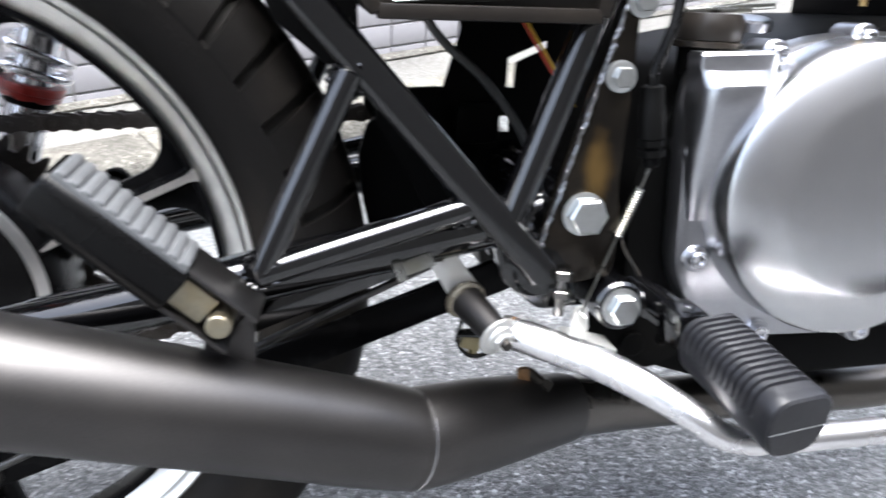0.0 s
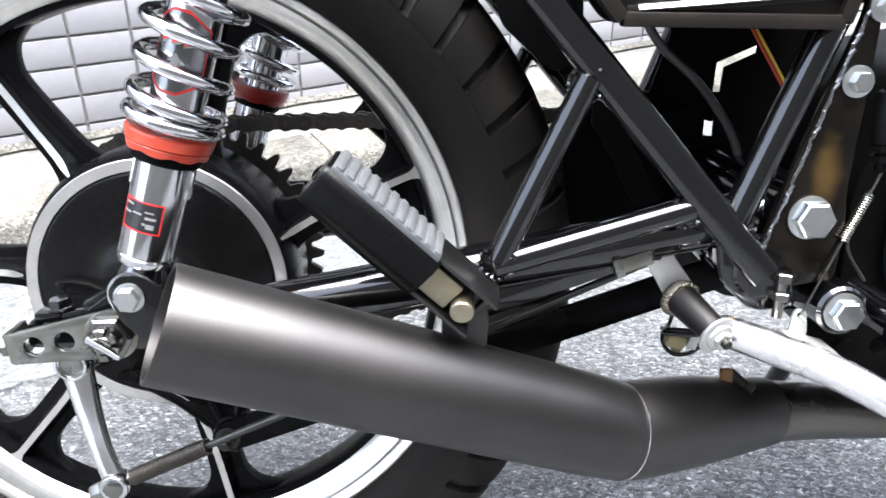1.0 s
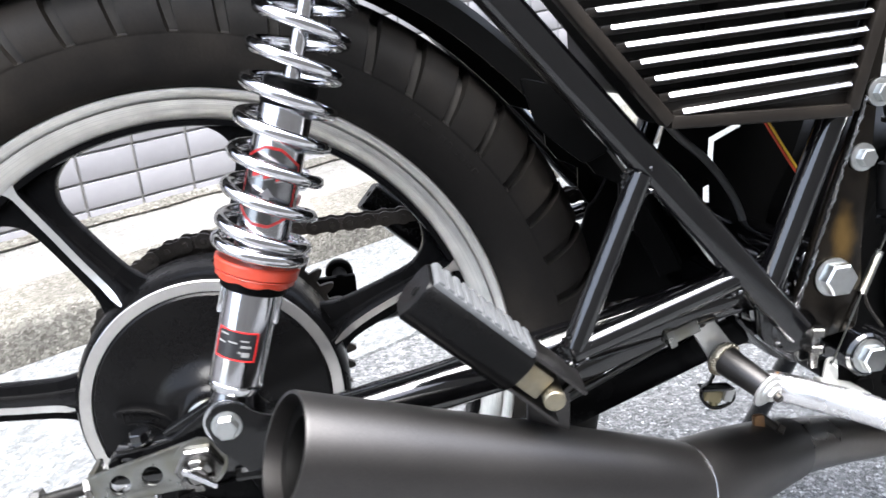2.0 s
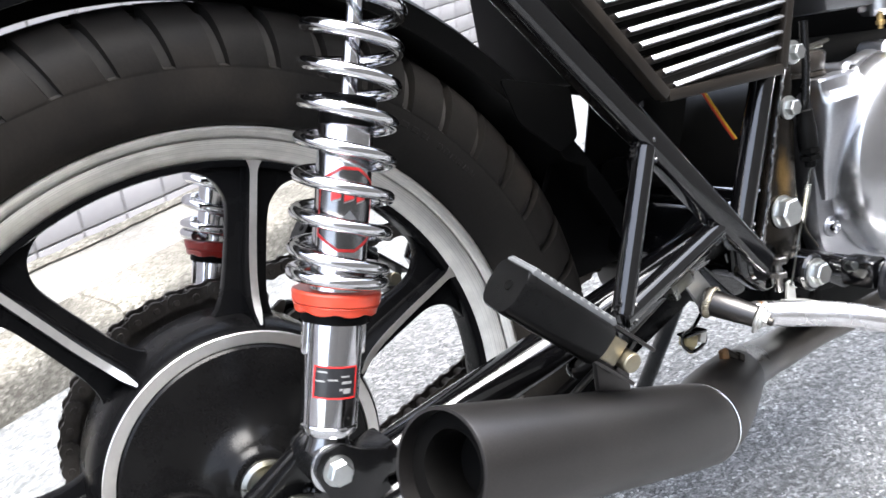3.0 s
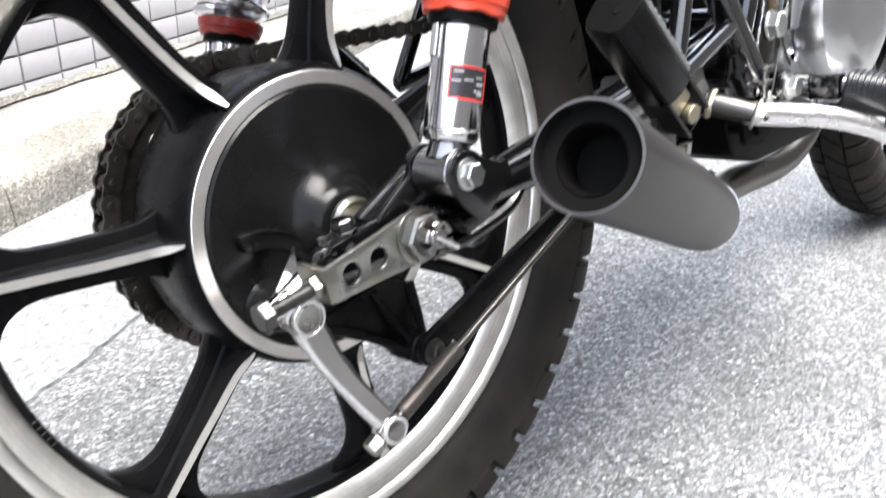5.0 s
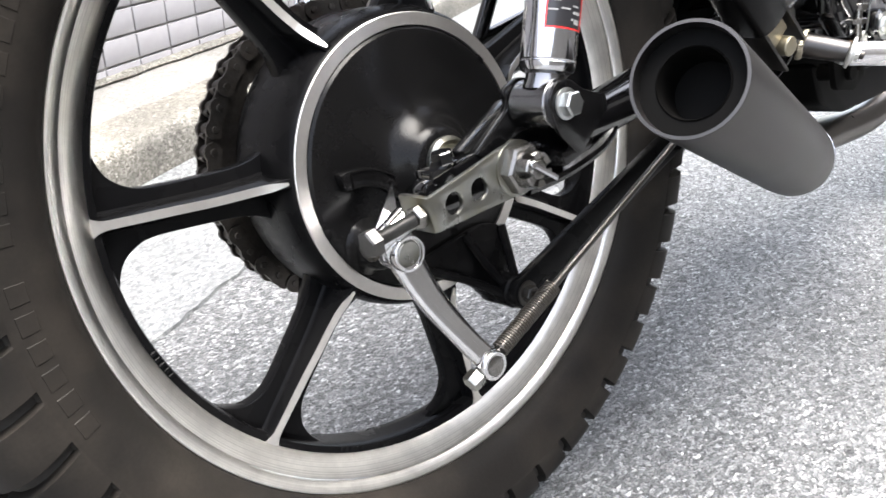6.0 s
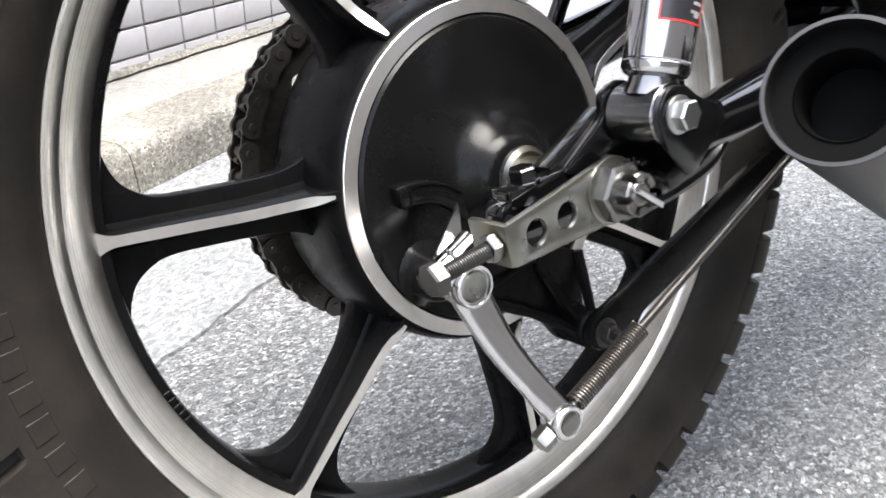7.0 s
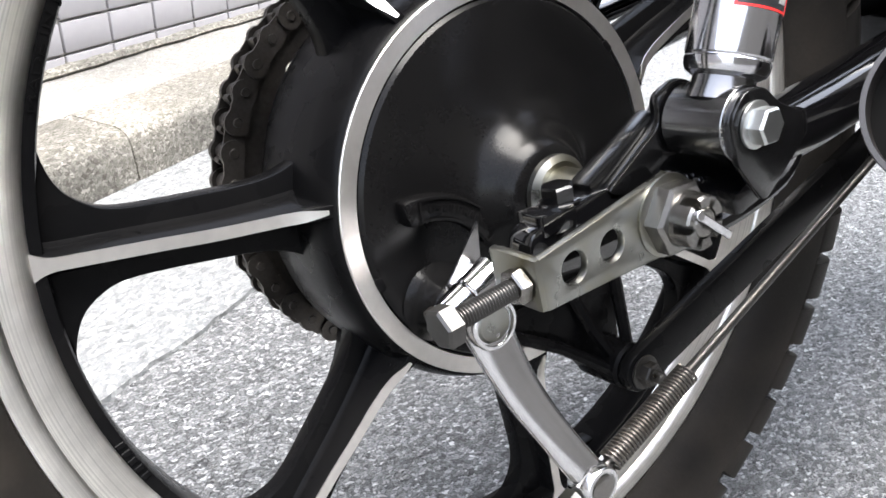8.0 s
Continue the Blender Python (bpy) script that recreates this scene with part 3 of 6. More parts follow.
def tread_block(path, a0, a1, skew, depth=0.0075, taper=0.05):
    """One raised tread block between two angles, along a path across the tread."""
    bm = bmesh.new()
    top, low = [], []
    for i, (r, y) in enumerate(path):
        f = i / (len(path) - 1)
        s, cut = skew * f, taper * min(1.0, max(0.0, f - 0.08) / 0.3)
        k = math.hypot(r - 0.272, y)
        rr, yy = r - depth * (r - 0.272) / k, y - depth * y / k
        top.append([bm.verts.new(on_arc(a0 + s + (a1 - a0) * u / 2, r, y)) for u in (cut, 1, 2 - cut)])
        low.append([bm.verts.new(on_arc(a0 + s + (a1 - a0) * u / 2, rr, yy)) for u in (cut * 0.6, 1, 2 - cut * 0.6)])
    for i in range(len(path) - 1):
        for u in (0, 1):
            bm.faces.new((top[i][u], top[i + 1][u], top[i + 1][u + 1], top[i][u + 1]))
        bm.faces.new((top[i][0], low[i][0], low[i + 1][0], top[i + 1][0]))
        bm.faces.new((top[i][2], top[i + 1][2], low[i + 1][2], low[i][2]))
    for e in (0, -1):
        for u in (0, 1):
            bm.faces.new((top[e][u], top[e][u + 1], low[e][u + 1], low[e][u]))
    return bm


TREADS = 52
TREAD_STEP = 2 * math.pi / TREADS
TREAD = mesh_of("tread_block", tread_block([(0.3263, 0.0155), (0.3275, 0.0), (0.3263, -0.0155)], 0.2 * TREAD_STEP, TREAD_STEP * 1.1, TREAD_STEP * 0.6), RUBBER)


def build_tyre(parent, m=None):
    """Sidewall and shoulders in one skin, with grooves cut across the shoulders; centre blocks stand in the crown's channel."""
    prof = [(0.2795, 0.0534), (0.2803, 0.0535), (0.2809, 0.0539), (0.2820, 0.0542), (0.2845, 0.0545), (0.2900, 0.0544), (0.2970, 0.0532), (0.3050, 0.0500), (0.3140, 0.0432), (0.3210, 0.0330),
            (0.3250, 0.0215), (0.3254, 0.0190), (0.3205, 0.0182)]
    prof = TYRE[:7] + prof + [(0.3215, 0.0)]
    both = [(r, -y) for r, y in prof] + [(r, y) for r, y in reversed(prof[:-1])]
    # one pitch: groove flank, floor, flank, block; the far side's grooves stand half a pitch on
    cuts = ((0.392, 0, 0), (0.407, 1, 0), (0.590, 1, 0), (0.640, 0, 0), (0.892, 0, 0), (0.907, 0, 1), (1.09, 0, 1), (1.14, 0, 0))
    bm = bmesh.new()
    rings = []
    for r, y in both:
        ring = []
        out = min(1.0, max(0.0, (r - 0.2808) / 0.0037)) * (abs(y) > 0.0185)
        lean = 0.16 * max(0.0, r - 0.281) / 0.025
        lean = lean if y < 0 else -lean
        q = math.hypot(r - 0.272, y)
        for k in range(TREADS):
            for f, near, far in cuts:
                d = 0.0072 * out * (near if y < 0 else far)
                ring.append(bm.verts.new(on_arc((k + f + lean) * TREAD_STEP, r - d * (r - 0.272) / q, y - d * y / q)))
        rings.append(ring)
    n, c = len(rings[0]), len(cuts)
    for (r, y), p, q in zip(both, rings, rings[1:] + rings[:1]):
        for i in range(n):
            j = (i + 1) % n
            face = bm.faces.new((p[i], p[j], q[j], q[i]))
            if r > 0.2815 and abs(y) > 0.0185 and i % c == (1 if y < 0 else 5):
                face.material_index = 1
    for k in range(TREADS):
        shared("tread_block", TREAD, parent, tilt(360 * k / TREADS))
    ob = part("tyre", bm, RUBBER, parent, "black treaded rubber tyre with raised lettering", m)
    ob.data.materials.append(DUSTYRUBBER)
    return ob


def sidewall_bar(bm, a0, a1, r0, r1):
    """A low raised bar on the near sidewall."""
    def y_at(r):
        return -float(np.interp(r, [q[0] for q in TYRE[:10]], [q[1] for q in TYRE[:10]]))
    rows = []
    for r, h, e in ((r0, -0.0002, 0.0), (r0 + 0.0004, 0.00045, 0.0004), ((r0 + r1) / 2, 0.00045, 0.0004), (r1 - 0.0004, 0.00045, 0.0004), (r1, -0.0002, 0.0)):
        rows.append([bm.verts.new(on_arc(a, r, y_at(r) - (h if k in (1, 2) else -0.0002))) for k, a in enumerate((a0, a0 + 0.0005 / r0, a1 - 0.0005 / r0, a1))])
    for p, q in zip(rows, rows[1:]):
        for k in range(3):
            bm.faces.new((p[k], p[k + 1], q[k + 1], q[k]))


SPOKE0 = 175.8


def build_rear_wheel():
    # Black casting: rim well, hub barrel.
    bm = lathe([(0.2193, -0.0150), (0.2165, -0.0149), (0.2147, -0.0141), (0.2138, -0.0120), (0.2134, -0.006), (0.2134, 0.006), (0.2138, 0.0120),
                (0.2147, 0.0141), (0.2165, 0.0149), (0.2193, 0.0150)], n=120, closed=True)
    join(bm, lathe([(0.0930, -0.0300), (0.0950, -0.0362), (0.1007, -0.0364), (0.1016, -0.0356), (0.1032, -0.0330), (0.1050, -0.0290), (0.1064, -0.0240), (0.1070, -0.0180), (0.1072, 0.0250), (0.1050, 0.0330),
                    (0.0980, 0.0400), (0.0700, 0.0440), (0.0300, 0.0500), (0.0300, 0.02)], n=96))
    wheel = part("rear_wheel", bm, SATIN, motorcycle, "seven-spoke cast wheel, black with machined faces")
    for side in (-1, 1):
        prof = [(0.2193, 0.0152), (0.2208, 0.0168), (0.2340, 0.0261), (0.2343, 0.0262), (0.2347, 0.0277), (0.2352, 0.0284), (0.2378, 0.0304), (0.2402, 0.0323), (0.2415, 0.0329), (0.2428, 0.0327),
                (0.2437, 0.0315), (0.2440, 0.0290), (0.2390, 0.0240), (0.2290, 0.0130)]
        part("rim", lathe([(r, side * y) for r, y in prof], n=140, closed=True), TURNED, wheel, "bright machined aluminium rim edge", angle=24)
    part("drum_ring", lathe([(0.0915, -0.0335), (0.0918, -0.0377), (0.1000, -0.0378), (0.1005, -0.0374), (0.1006, -0.0360), (0.0940, -0.0355)], n=96, closed=True), MACHINED, wheel,
         "bright machined ring round the brake drum")
    # One spoke, copied seven times round: a flat web with filleted ends and a tall rib on each face.
    edge = [(0.100, 0.0260), (0.105, 0.0222), (0.111, 0.0193), (0.118, 0.0173), (0.127, 0.0160), (0.140, 0.0153), (0.155, 0.0149), (0.170, 0.0147), (0.180, 0.0149), (0.188, 0.0160),
            (0.194, 0.0186), (0.199, 0.0220), (0.203, 0.0262), (0.2060, 0.0322), (0.2080, 0.0395), (0.2088, 0.0460), (0.2090, 0.0530)]
    side = [Vector(p) for p in edge]
    side = [p.xy for p in smooth_path([(p.x, p.y, 0) for p in side], 3)]
    tip = [(0.2150 * math.cos(a), 0.2150 * math.sin(a)) for a in [radians(13.2 - 26.4 * k / 12) for k in range(13)]]

    def face_y(r):
        return float(np.interp(r, [0.1036, 0.1085, 0.114, 0.122, 0.135, 0.17, 0.2195], [0.0350, 0.0325, 0.0290, 0.0252, 0.0222, 0.0182, 0.0150]))
    bm = plate([(p.x, p.y) for p in side] + tip + [(p.x, -p.y) for p in reversed(side)], -0.0058, 0.0058, bevel=0.0011)
    rings = []
    for k in range(33):
        r = 0.1000 + 0.1196 * k / 32
        f, flare = face_y(r), max(0.0, (r - 0.2100) / 0.0096) ** 2
        bend = -0.0035 * (1 - min(1, max(0, (r - 0.104) / 0.116) * 2.2)) ** 2
        half = [(-f, 0.0027), (-f + 0.0006, 0.0032), (-0.0098, 0.0044), (-0.0072, 0.0052), (-0.0060, 0.0066), (-0.0050, 0.0072)]
        half = [(y, w + 0.0028 * flare) for y, w in half]
        half = half + [(-y, w) for y, w in reversed(half)]
        ring = half + [(y, -w) for y, w in reversed(half)]
        rings.append([bm.verts.new((r, y, w + bend)) for y, w in ring])
    for a, b in zip(rings, rings[1:]):
        for k in range(len(a)):
            j = (k + 1) % len(a)
            bm.faces.new((a[k], a[j], b[j], b[k]))
    bm.faces.new(rings[0])
    bm.faces.new(rings[-1])
    spoke = mesh_of("spoke", bm, SATIN, 38)
    bm = bmesh.new()
    rings = []
    for i in range(41):
        u = i / 40
        r = 0.1040 + (0.2202 - 0.1040) * u
        w = 0.0028 * min(1.0, 0.35 + u * 8) + 0.0036 * (max(0, u - 0.915) / 0.085) ** 2
        f = face_y(r) + 0.0006
        c = -0.0035 * (1 - min(1, u * 2.2)) ** 2
        rings.append([bm.verts.new((r, -f + dy, c + s * w)) for dy, s in ((0.002, -1), (0, -0.96), (0, 0.96), (0.002, 1))])
    for a, b in zip(rings, rings[1:]):
        for k in range(4):
            bm.faces.new((a[k], a[(k + 1) % 4], b[(k + 1) % 4], b[k]))
    bm.faces.new(rings[0])
    bm.faces.new(rings[-1])
    strip = mesh_of("spoke_face", bm, MACHINED)
    for k in range(7):
        m = tilt(SPOKE0 - k * 360 / 7)
        shared("spoke", spoke, wheel, m)
        shared("spoke_face", strip, wheel, m)["label"] = "bright machined spoke edge"
        shared("spoke_face", strip, wheel, m @ Matrix.Rotation(math.pi, 4, "X"))
    tyre = build_tyre(wheel)
    # Raised bars where the sidewall carries a maker's words.
    for start, count, step, wide, r0, r1 in ((147.6, 4, 3.35, 2.5, 0.2650, 0.2755), (161.9, 4, 3.30, 2.5, 0.2650, 0.2755), (178.2, 6, 3.40, 2.4, 0.2650, 0.2755),
                                             (36.0, 6, 1.5, 1.0, 0.2690, 0.2735), (46.5, 3, 2.0, 1.4, 0.2690, 0.2735)):
        for k in range(count):
            bm = bmesh.new()
            a = radians(start + k * step)
            sidewall_bar(bm, a, a + radians(wide), r0, r1)
            part("sidewall_bar", bm, RUBBER, wheel)
    # Raised words in the rim well.
    bm = lettering("MADE IN JAPAN", 0.0096, 0.0018)

    def to_well(c):
        a = radians(151.6) - c.x / 0.2165
        # letters lie on the near slope of the well
        return on_arc(a, 0.2166 + c.y * 0.50, -0.0146 + max(0.0, -c.y) * 0.10 - c.z)
    part("rim_lettering", moved(bm, to_well), SATIN, wheel)
    # cast marks that cannot be read
    for start, count in ((198.2, 5), (243.0, 5), (251.5, 8)):
        for k in range(count):
            a = radians(start + 1.25 * k)
            part("rim_mark", block((0.0042, 0.0012, 0.0030), Matrix.Translation(on_arc(a, 0.2168, -0.0150)) @ Matrix.Rotation(-a, 4, "Y"), 0.0004, 1), SATIN, wheel)
    return wheel


rear_wheel = build_rear_wheel()


def build_brake():
    """The rear drum's back plate with its cam, lever, pointer and stay lug."""
    bm = lathe([(0.0905, -0.0310), (0.0908, -0.0372), (0.0890, -0.0390), (0.0850, -0.0397), (0.0600, -0.0414), (0.0460, -0.0432), (0.0390, -0.0458), (0.0340, -0.0492), (0.0300, -0.0532),
                (0.0262, -0.0585), (0.0232, -0.0632), (0.0200, -0.0652), (0.0120, -0.0660)], n=72)
    panel = part("brake_panel", bm, PANELBLACK, motorcycle, "satin black brake back plate")
    # boss under the cam spindle, and the raised legend
    part("cam_boss", lathe([(0.0205, 0.001), (0.0176, -0.0030), (0.0160, -0.0080), (0.0150, -0.0125), (0.0134, -0.0162), (0.0112, -0.0186), (0.008, -0.0198)], (-0.0557, -0.0415, -0.0449), n=48), PANELBLACK, panel)
    arc = [on_arc(radians(a), r, 0) - Vector((0.0645, 0, 0.0405)) for r, s in ((0.051, 1), (0.038, -1)) for a in [65.5 - s * 35.5 + s * 71 * k / 12 for k in range(13)]]
    part("legend_plate", plate([(p.x, p.z) for p in arc], -0.040, -0.0500, bevel=0.0022), PANELBLACK, panel)
    outer, inner = ([on_arc(radians(a), r, 0) - Vector((0.0645, 0, 0.0405)) for r, s in ((r1, 1), (r0, -1)) for a in [mid - s * half + s * 2 * half * k / 12 for k in range(13)]] for r0, r1, mid, half in ((0.0395, 0.0500, 62, 31), (0.0404, 0.0491, 62, 29.5)))
    part("legend_border", plate([(p.x, p.z) for p in outer], -0.0499, -0.0510, [[(p.x, p.z) for p in inner]]), PANELBLACK, panel)
    # lug and ribs out to the stay bolt
    lug = rounded([(-0.045, -0.074), (-0.020, -0.078), (0.010, -0.090), (0.032, -0.112), (0.042, -0.127), (0.056, -0.128), (0.063, -0.118), (0.060, -0.100), (0.062, -0.066), (0.040, -0.060), (0, -0.065)], 0.010)
    part("stay_lug", plate(lug, -0.034, -0.046, bevel=0.0015), SATIN, panel)
    for rib in ([(-0.030, -0.047, -0.070), (0.010, -0.052, -0.092), (0.042, -0.058, -0.116)], [(0.058, -0.047, -0.066), (0.058, -0.052, -0.092), (0.054, -0.060, -0.114)],
                [(0.022, -0.046, -0.062), (0.034, -0.052, -0.090), (0.046, -0.058, -0.112)]):
        part("lug_rib", tube(rib, 0.0035, 8), SATIN, panel)
    part("lug_boss", rod((0.051, -0.040, -0.115), (0.051, -0.064, -0.115), 0.0135, 28), SATIN, panel)
    for a in (198, 40, -62):
        p = on_arc(radians(a), 0.0895, -0.0365)
        part("panel_tab", block((0.005, 0.006, 0.008), Matrix.Translation(p) @ Matrix.Rotation(-radians(a), 4, "Y"), 0.002), SATIN, panel)
    text = lettering("USABLE RANGE", 0.0055, 0.0012)

    def to_arc(c):
        a = radians(62.5) - c.x / 0.0445
        p = on_arc(a, 0.0445 + c.y, -0.0503 - c.z)
        return p - Vector((0.0645, 0, 0.0405))
    part("legend", moved(text, to_arc), PANELBLACK, panel)
    # wear pointer and cam spindle
    bm = bmesh.new()
    tip, a, b = Vector((-0.0455, -0.0625, -0.0030)), Vector((-0.0690, -0.0670, -0.0265)), Vector((-0.0495, -0.0670, -0.0250))
    join(bm, lathe([(0.0115, 0.000), (0.0120, 0.001), (0.0120, 0.0022), (0.006, 0.0022)], (-0.0557, -0.0625, -0.0449), (0, -1, 0), 28))
    v = [bm.verts.new(p + Vector((0, d, 0))) for d in (0, -0.0012) for p in (tip, a, Vector((-0.0660, -0.0670, -0.0400)), Vector((-0.046, -0.0670, -0.0400)), b)]
    bm.faces.new(v[:5])
    bm.faces.new(v[5:])
    for k in range(5):
        bm.faces.new((v[k], v[(k + 1) % 5], v[5 + (k + 1) % 5], v[5 + k]))
    part("pointer", bm, POLISHED, panel, "small bright steel wear pointer")
    part("spindle", lathe([(0.0092, 0), (0.0092, 0.0178), (0.0080, 0.0188), (0.0060, 0.0182), (0.0001, 0.0184)], (-0.0557, -0.064, -0.0449), (0, -1, 0), 28), ZINC, panel)
    # curved polished lever, clamp at its upper end
    path = smooth_path([(-0.0585, -0.0745, -0.0330), (-0.0557, -0.0750, -0.0449), (-0.0520, -0.0780, -0.0600), (-0.0455, -0.0860, -0.0830), (-0.0350, -0.0980, -0.1090), (-0.0250, -0.1060, -0.1290)], 6)
    bm = bmesh.new()
    rings = []
    for i, p in enumerate(path):
        u = i / (len(path) - 1)
        d = (path[min(i + 1, len(path) - 1)] - path[max(i - 1, 0)]).normalized()
        side = d.cross(Vector((0, -1, 0))).normalized()
        out = side.cross(d).normalized()
        w, t = np.interp(u, [0, 0.15, 0.4, 0.75, 1], [0.0115, 0.0132, 0.0115, 0.0086, 0.0085]), np.interp(u, [0, 0.3, 1], [0.0068, 0.0064, 0.0058])
        rings.append([rv for rv in [bm.verts.new(p + side * (w * math.cos(k)) + out * (t * math.copysign(abs(math.sin(k)) ** 0.9, math.sin(k)))) for k in [2 * math.pi * j / 24 for j in range(24)]]])
    for a, b in zip(rings, rings[1:]):
        for k in range(24):
            bm.faces.new((a[k], a[(k + 1) % 24], b[(k + 1) % 24], b[k]))
    bm.faces.new(rings[0])
    bm.faces.new(rings[-1])
    join(bm, lathe([(0.0105, 0), (0.0124, 0.0012), (0.0124, 0.0136), (0.0116, 0.0146), (0.0102, 0.0146), (0.0098, 0.0128)], (-0.0557, -0.0690, -0.0449), (0, -1, 0), 32))
    join(bm, lathe([(0.0095, 0), (0.0105, 0.001), (0.0105, 0.0135), (0.0096, 0.0145), (0.0076, 0.0145), (0.0074, 0.0138), (0.0001, 0.0138)], (-0.0250, -0.0990, -0.1306), (0, -1, 0), 32))
    lever = part("brake_lever", bm, POLISHED, motorcycle, "curved polished alloy brake lever", angle=45)
    part("pivot_pin", lathe([(0.0070, 0), (0.0070, 0.0040), (0.0060, 0.0046), (0.0001, 0.0046)], (-0.0250, -0.1098, -0.1306), (0, -1, 0), 24), NUTSTEEL, lever)
    part("clamp", rod((-0.0800, -0.0780, -0.0345), (-0.0660, -0.0780, -0.0292), 0.0062, 28, 0.0078), CHROME, lever)
    part("clamp", rod((-0.0652, -0.0780, -0.0290), (-0.0500, -0.0780, -0.0232), 0.0079, 28, 0.0094), CHROME, lever)
    part("clamp_core", rod((-0.0700, -0.0780, -0.0308), (-0.0470, -0.0780, -0.0222), 0.0052, 20), DULLSTEEL, lever)
    part("clamp_bolt", hexagon((-0.0800, -0.0780, -0.0345), (-0.935, 0, -0.354), 0.0070, 0.0050), DULLSTEEL, lever)
    # rod, return spring, adjusting nut
    end, top = Vector((-0.0250, -0.1060, -0.1306)), Vector((0.4200, -0.1060, 0.0560))
    d = (top - end).normalized()
    link = part("brake_rod", rod(end - d * 0.018, top, 0.0028, 12), RODSTEEL, motorcycle, "thin steel brake rod with spring")
    part("spring", helix(end + d * 0.013, d, 0.0056, 0, 0.064, 31, 0.00078, 7, 16), CHAINSTEEL, link, "blackened coil spring")
    part("nut", join(hexagon(end - d * 0.011, -d, 0.0068, 0.009), rod(end + Vector((0, 0.006, 0)), end - Vector((0, 0.005, 0)), 0.0060)), ZINC, link)
    stay = plate(capsule((0.051, -0.115), 0.0125, (0.430, 0.012), 0.0125), -0.0640, -0.0725, bevel=0.002)
    stay = part("brake_stay", stay, SATIN, motorcycle, "flat black brake stay bar")
    part("stay_bolt", hexagon((0.051, -0.0725, -0.115), (0, -1, 0), 0.0070, 0.006, 0.0098, stub=0.005), OILY, stay)
    part("split_pin", tube([(0.047, -0.083, -0.112), (0.055, -0.083, -0.118), (0.060, -0.081, -0.121)], 0.0009, 6), DULLSTEEL, stay)


build_brake()


def build_swingarm():
    def arm(side):
        y = 0.112 * side
        path = smooth_path([(0.450, y, 0.070), (0.30, y, 0.0425), (0.16, y, 0.0180), (0.095, y, 0.0085), (0.060, y, 0.0045)], 6)
        bm = tube(path, 0.0165, 24, radii=[0.0172 if i < 14 else 0.0172 - 0.0030 * (i - 14) / (len(path) - 15) for i in range(len(path))])
        out = rounded([(0.085, 0.020), (0.045, 0.016), (0.020, 0.014), (-0.020, 0.014), (-0.062, 0.006), (-0.064, -0.014), (-0.020, -0.016), (0.030, -0.018), (0.090, -0.010)], 0.006)
        join(bm, plate(out, y - 0.007, y + 0.007, bevel=0.0015))
        return bm
    near = arm(-1)
    # web and ears that carry the shock absorber
    web, ear, gusset = bmesh.new(), bmesh.new(), bmesh.new()
    join(web, plate(rounded([(-0.022, 0.012), (0.012, 0.034), (0.010, 0.046), (0.026, 0.052), (0.040, 0.044), (0.046, 0.030), (0.075, 0.020), (0.060, 0.004), (0, 0.006)], 0.006), -0.1150, -0.1205, bevel=0.001))
    join(ear, plate(rounded([(0.0105, 0.0380), (0.0180, 0.0480), (0.0310, 0.0485), (0.0420, 0.0400), (0.0600, 0.0330), (0.0600, 0.0210), (0.0335, 0.0005), (0.0160, 0.0190)], 0.004), -0.1520, -0.1555, bevel=0.0007))
    join(ear, block((0.030, 0.034, 0.014), Matrix.Translation((0.0520, -0.1370, 0.0250)) @ Matrix.Rotation(-0.20, 4, "Y"), 0.004))
    join(web, block((0.050, 0.013, 0.011), Matrix.Translation((-0.001, -0.1085, 0.0225)) @ Matrix.Rotation(-radians(27), 4, "Y"), 0.0028))
    join(gusset, block((0.030, 0.036, 0.012), Matrix.Translation((0.044, -0.127, 0.002)) @ Matrix.Rotation(-0.25, 4, "Y"), 0.003))
    join(gusset, tube(smooth_path([(0.020, -0.118, -0.020), (0.055, -0.122, -0.017), (0.095, -0.122, -0.008), (0.118, -0.118, 0.008)], 5), 0.0055, 10))
    swing = part("swingarm", near, GLOSS, motorcycle, "gloss black tubular swingarm")
    part("bracket_web", web, SWINGBLACK, swing)
    part("bracket_ear", ear, SWINGBLACK, swing, "welded black shock absorber ear")
    part("bracket_gusset", gusset, SWINGBLACK, swing)
    bead = bmesh.new()
    rng = random.Random(14)
    for k in range(26):
        u = k / 25
        c = Vector((0.012 + 0.052 * u, -0.1215 - 0.005 * math.sin(math.pi * u), 0.0125 - 0.016 * u + rng.uniform(-0.0008, 0.0008)))
        join(bead, lathe([(0.0001, -0.0028), (0.0020, -0.0018), (0.0026, 0), (0.0018, 0.002), (0.0001, 0.0028)], c, (1, rng.uniform(-0.4, 0.4), -0.3), 8))
    part("weld_bead", bead, SWINGBLACK, swing)
    part("swingarm_far_side", arm(1), GLOSS, swing)
    part("spacer", join(rod((0, -0.060, 0), (0, -0.103, 0), 0.0125, 32), lathe([(0.0165, 0), (0.0180, 0.001), (0.0180, 0.004), (0.0150, 0.006)], (0, -0.0655, 0), (0, -1, 0), 36)), ZINC, swing, "zinc-plated axle spacer")
    part("stop_bolt", join(hexagon((-0.0400, -0.112, 0.0115), (-0.10, 0, 1), 0.0072, 0.0065, 0.0085), block((0.018, 0.016, 0.009), Matrix.Translation((-0.047, -0.112, 0.007)), 0.0015)), GLOSS, swing)
    part("pivot_tube", rod((0.450, -0.135, 0.072), (0.450, 0.135, 0.072), 0.020, 28), GLOSS, swing)
    # chain adjuster: a zinc channel with lightening holes
    slope = Matrix.Rotation(-radians(7.5), 4, "Y")

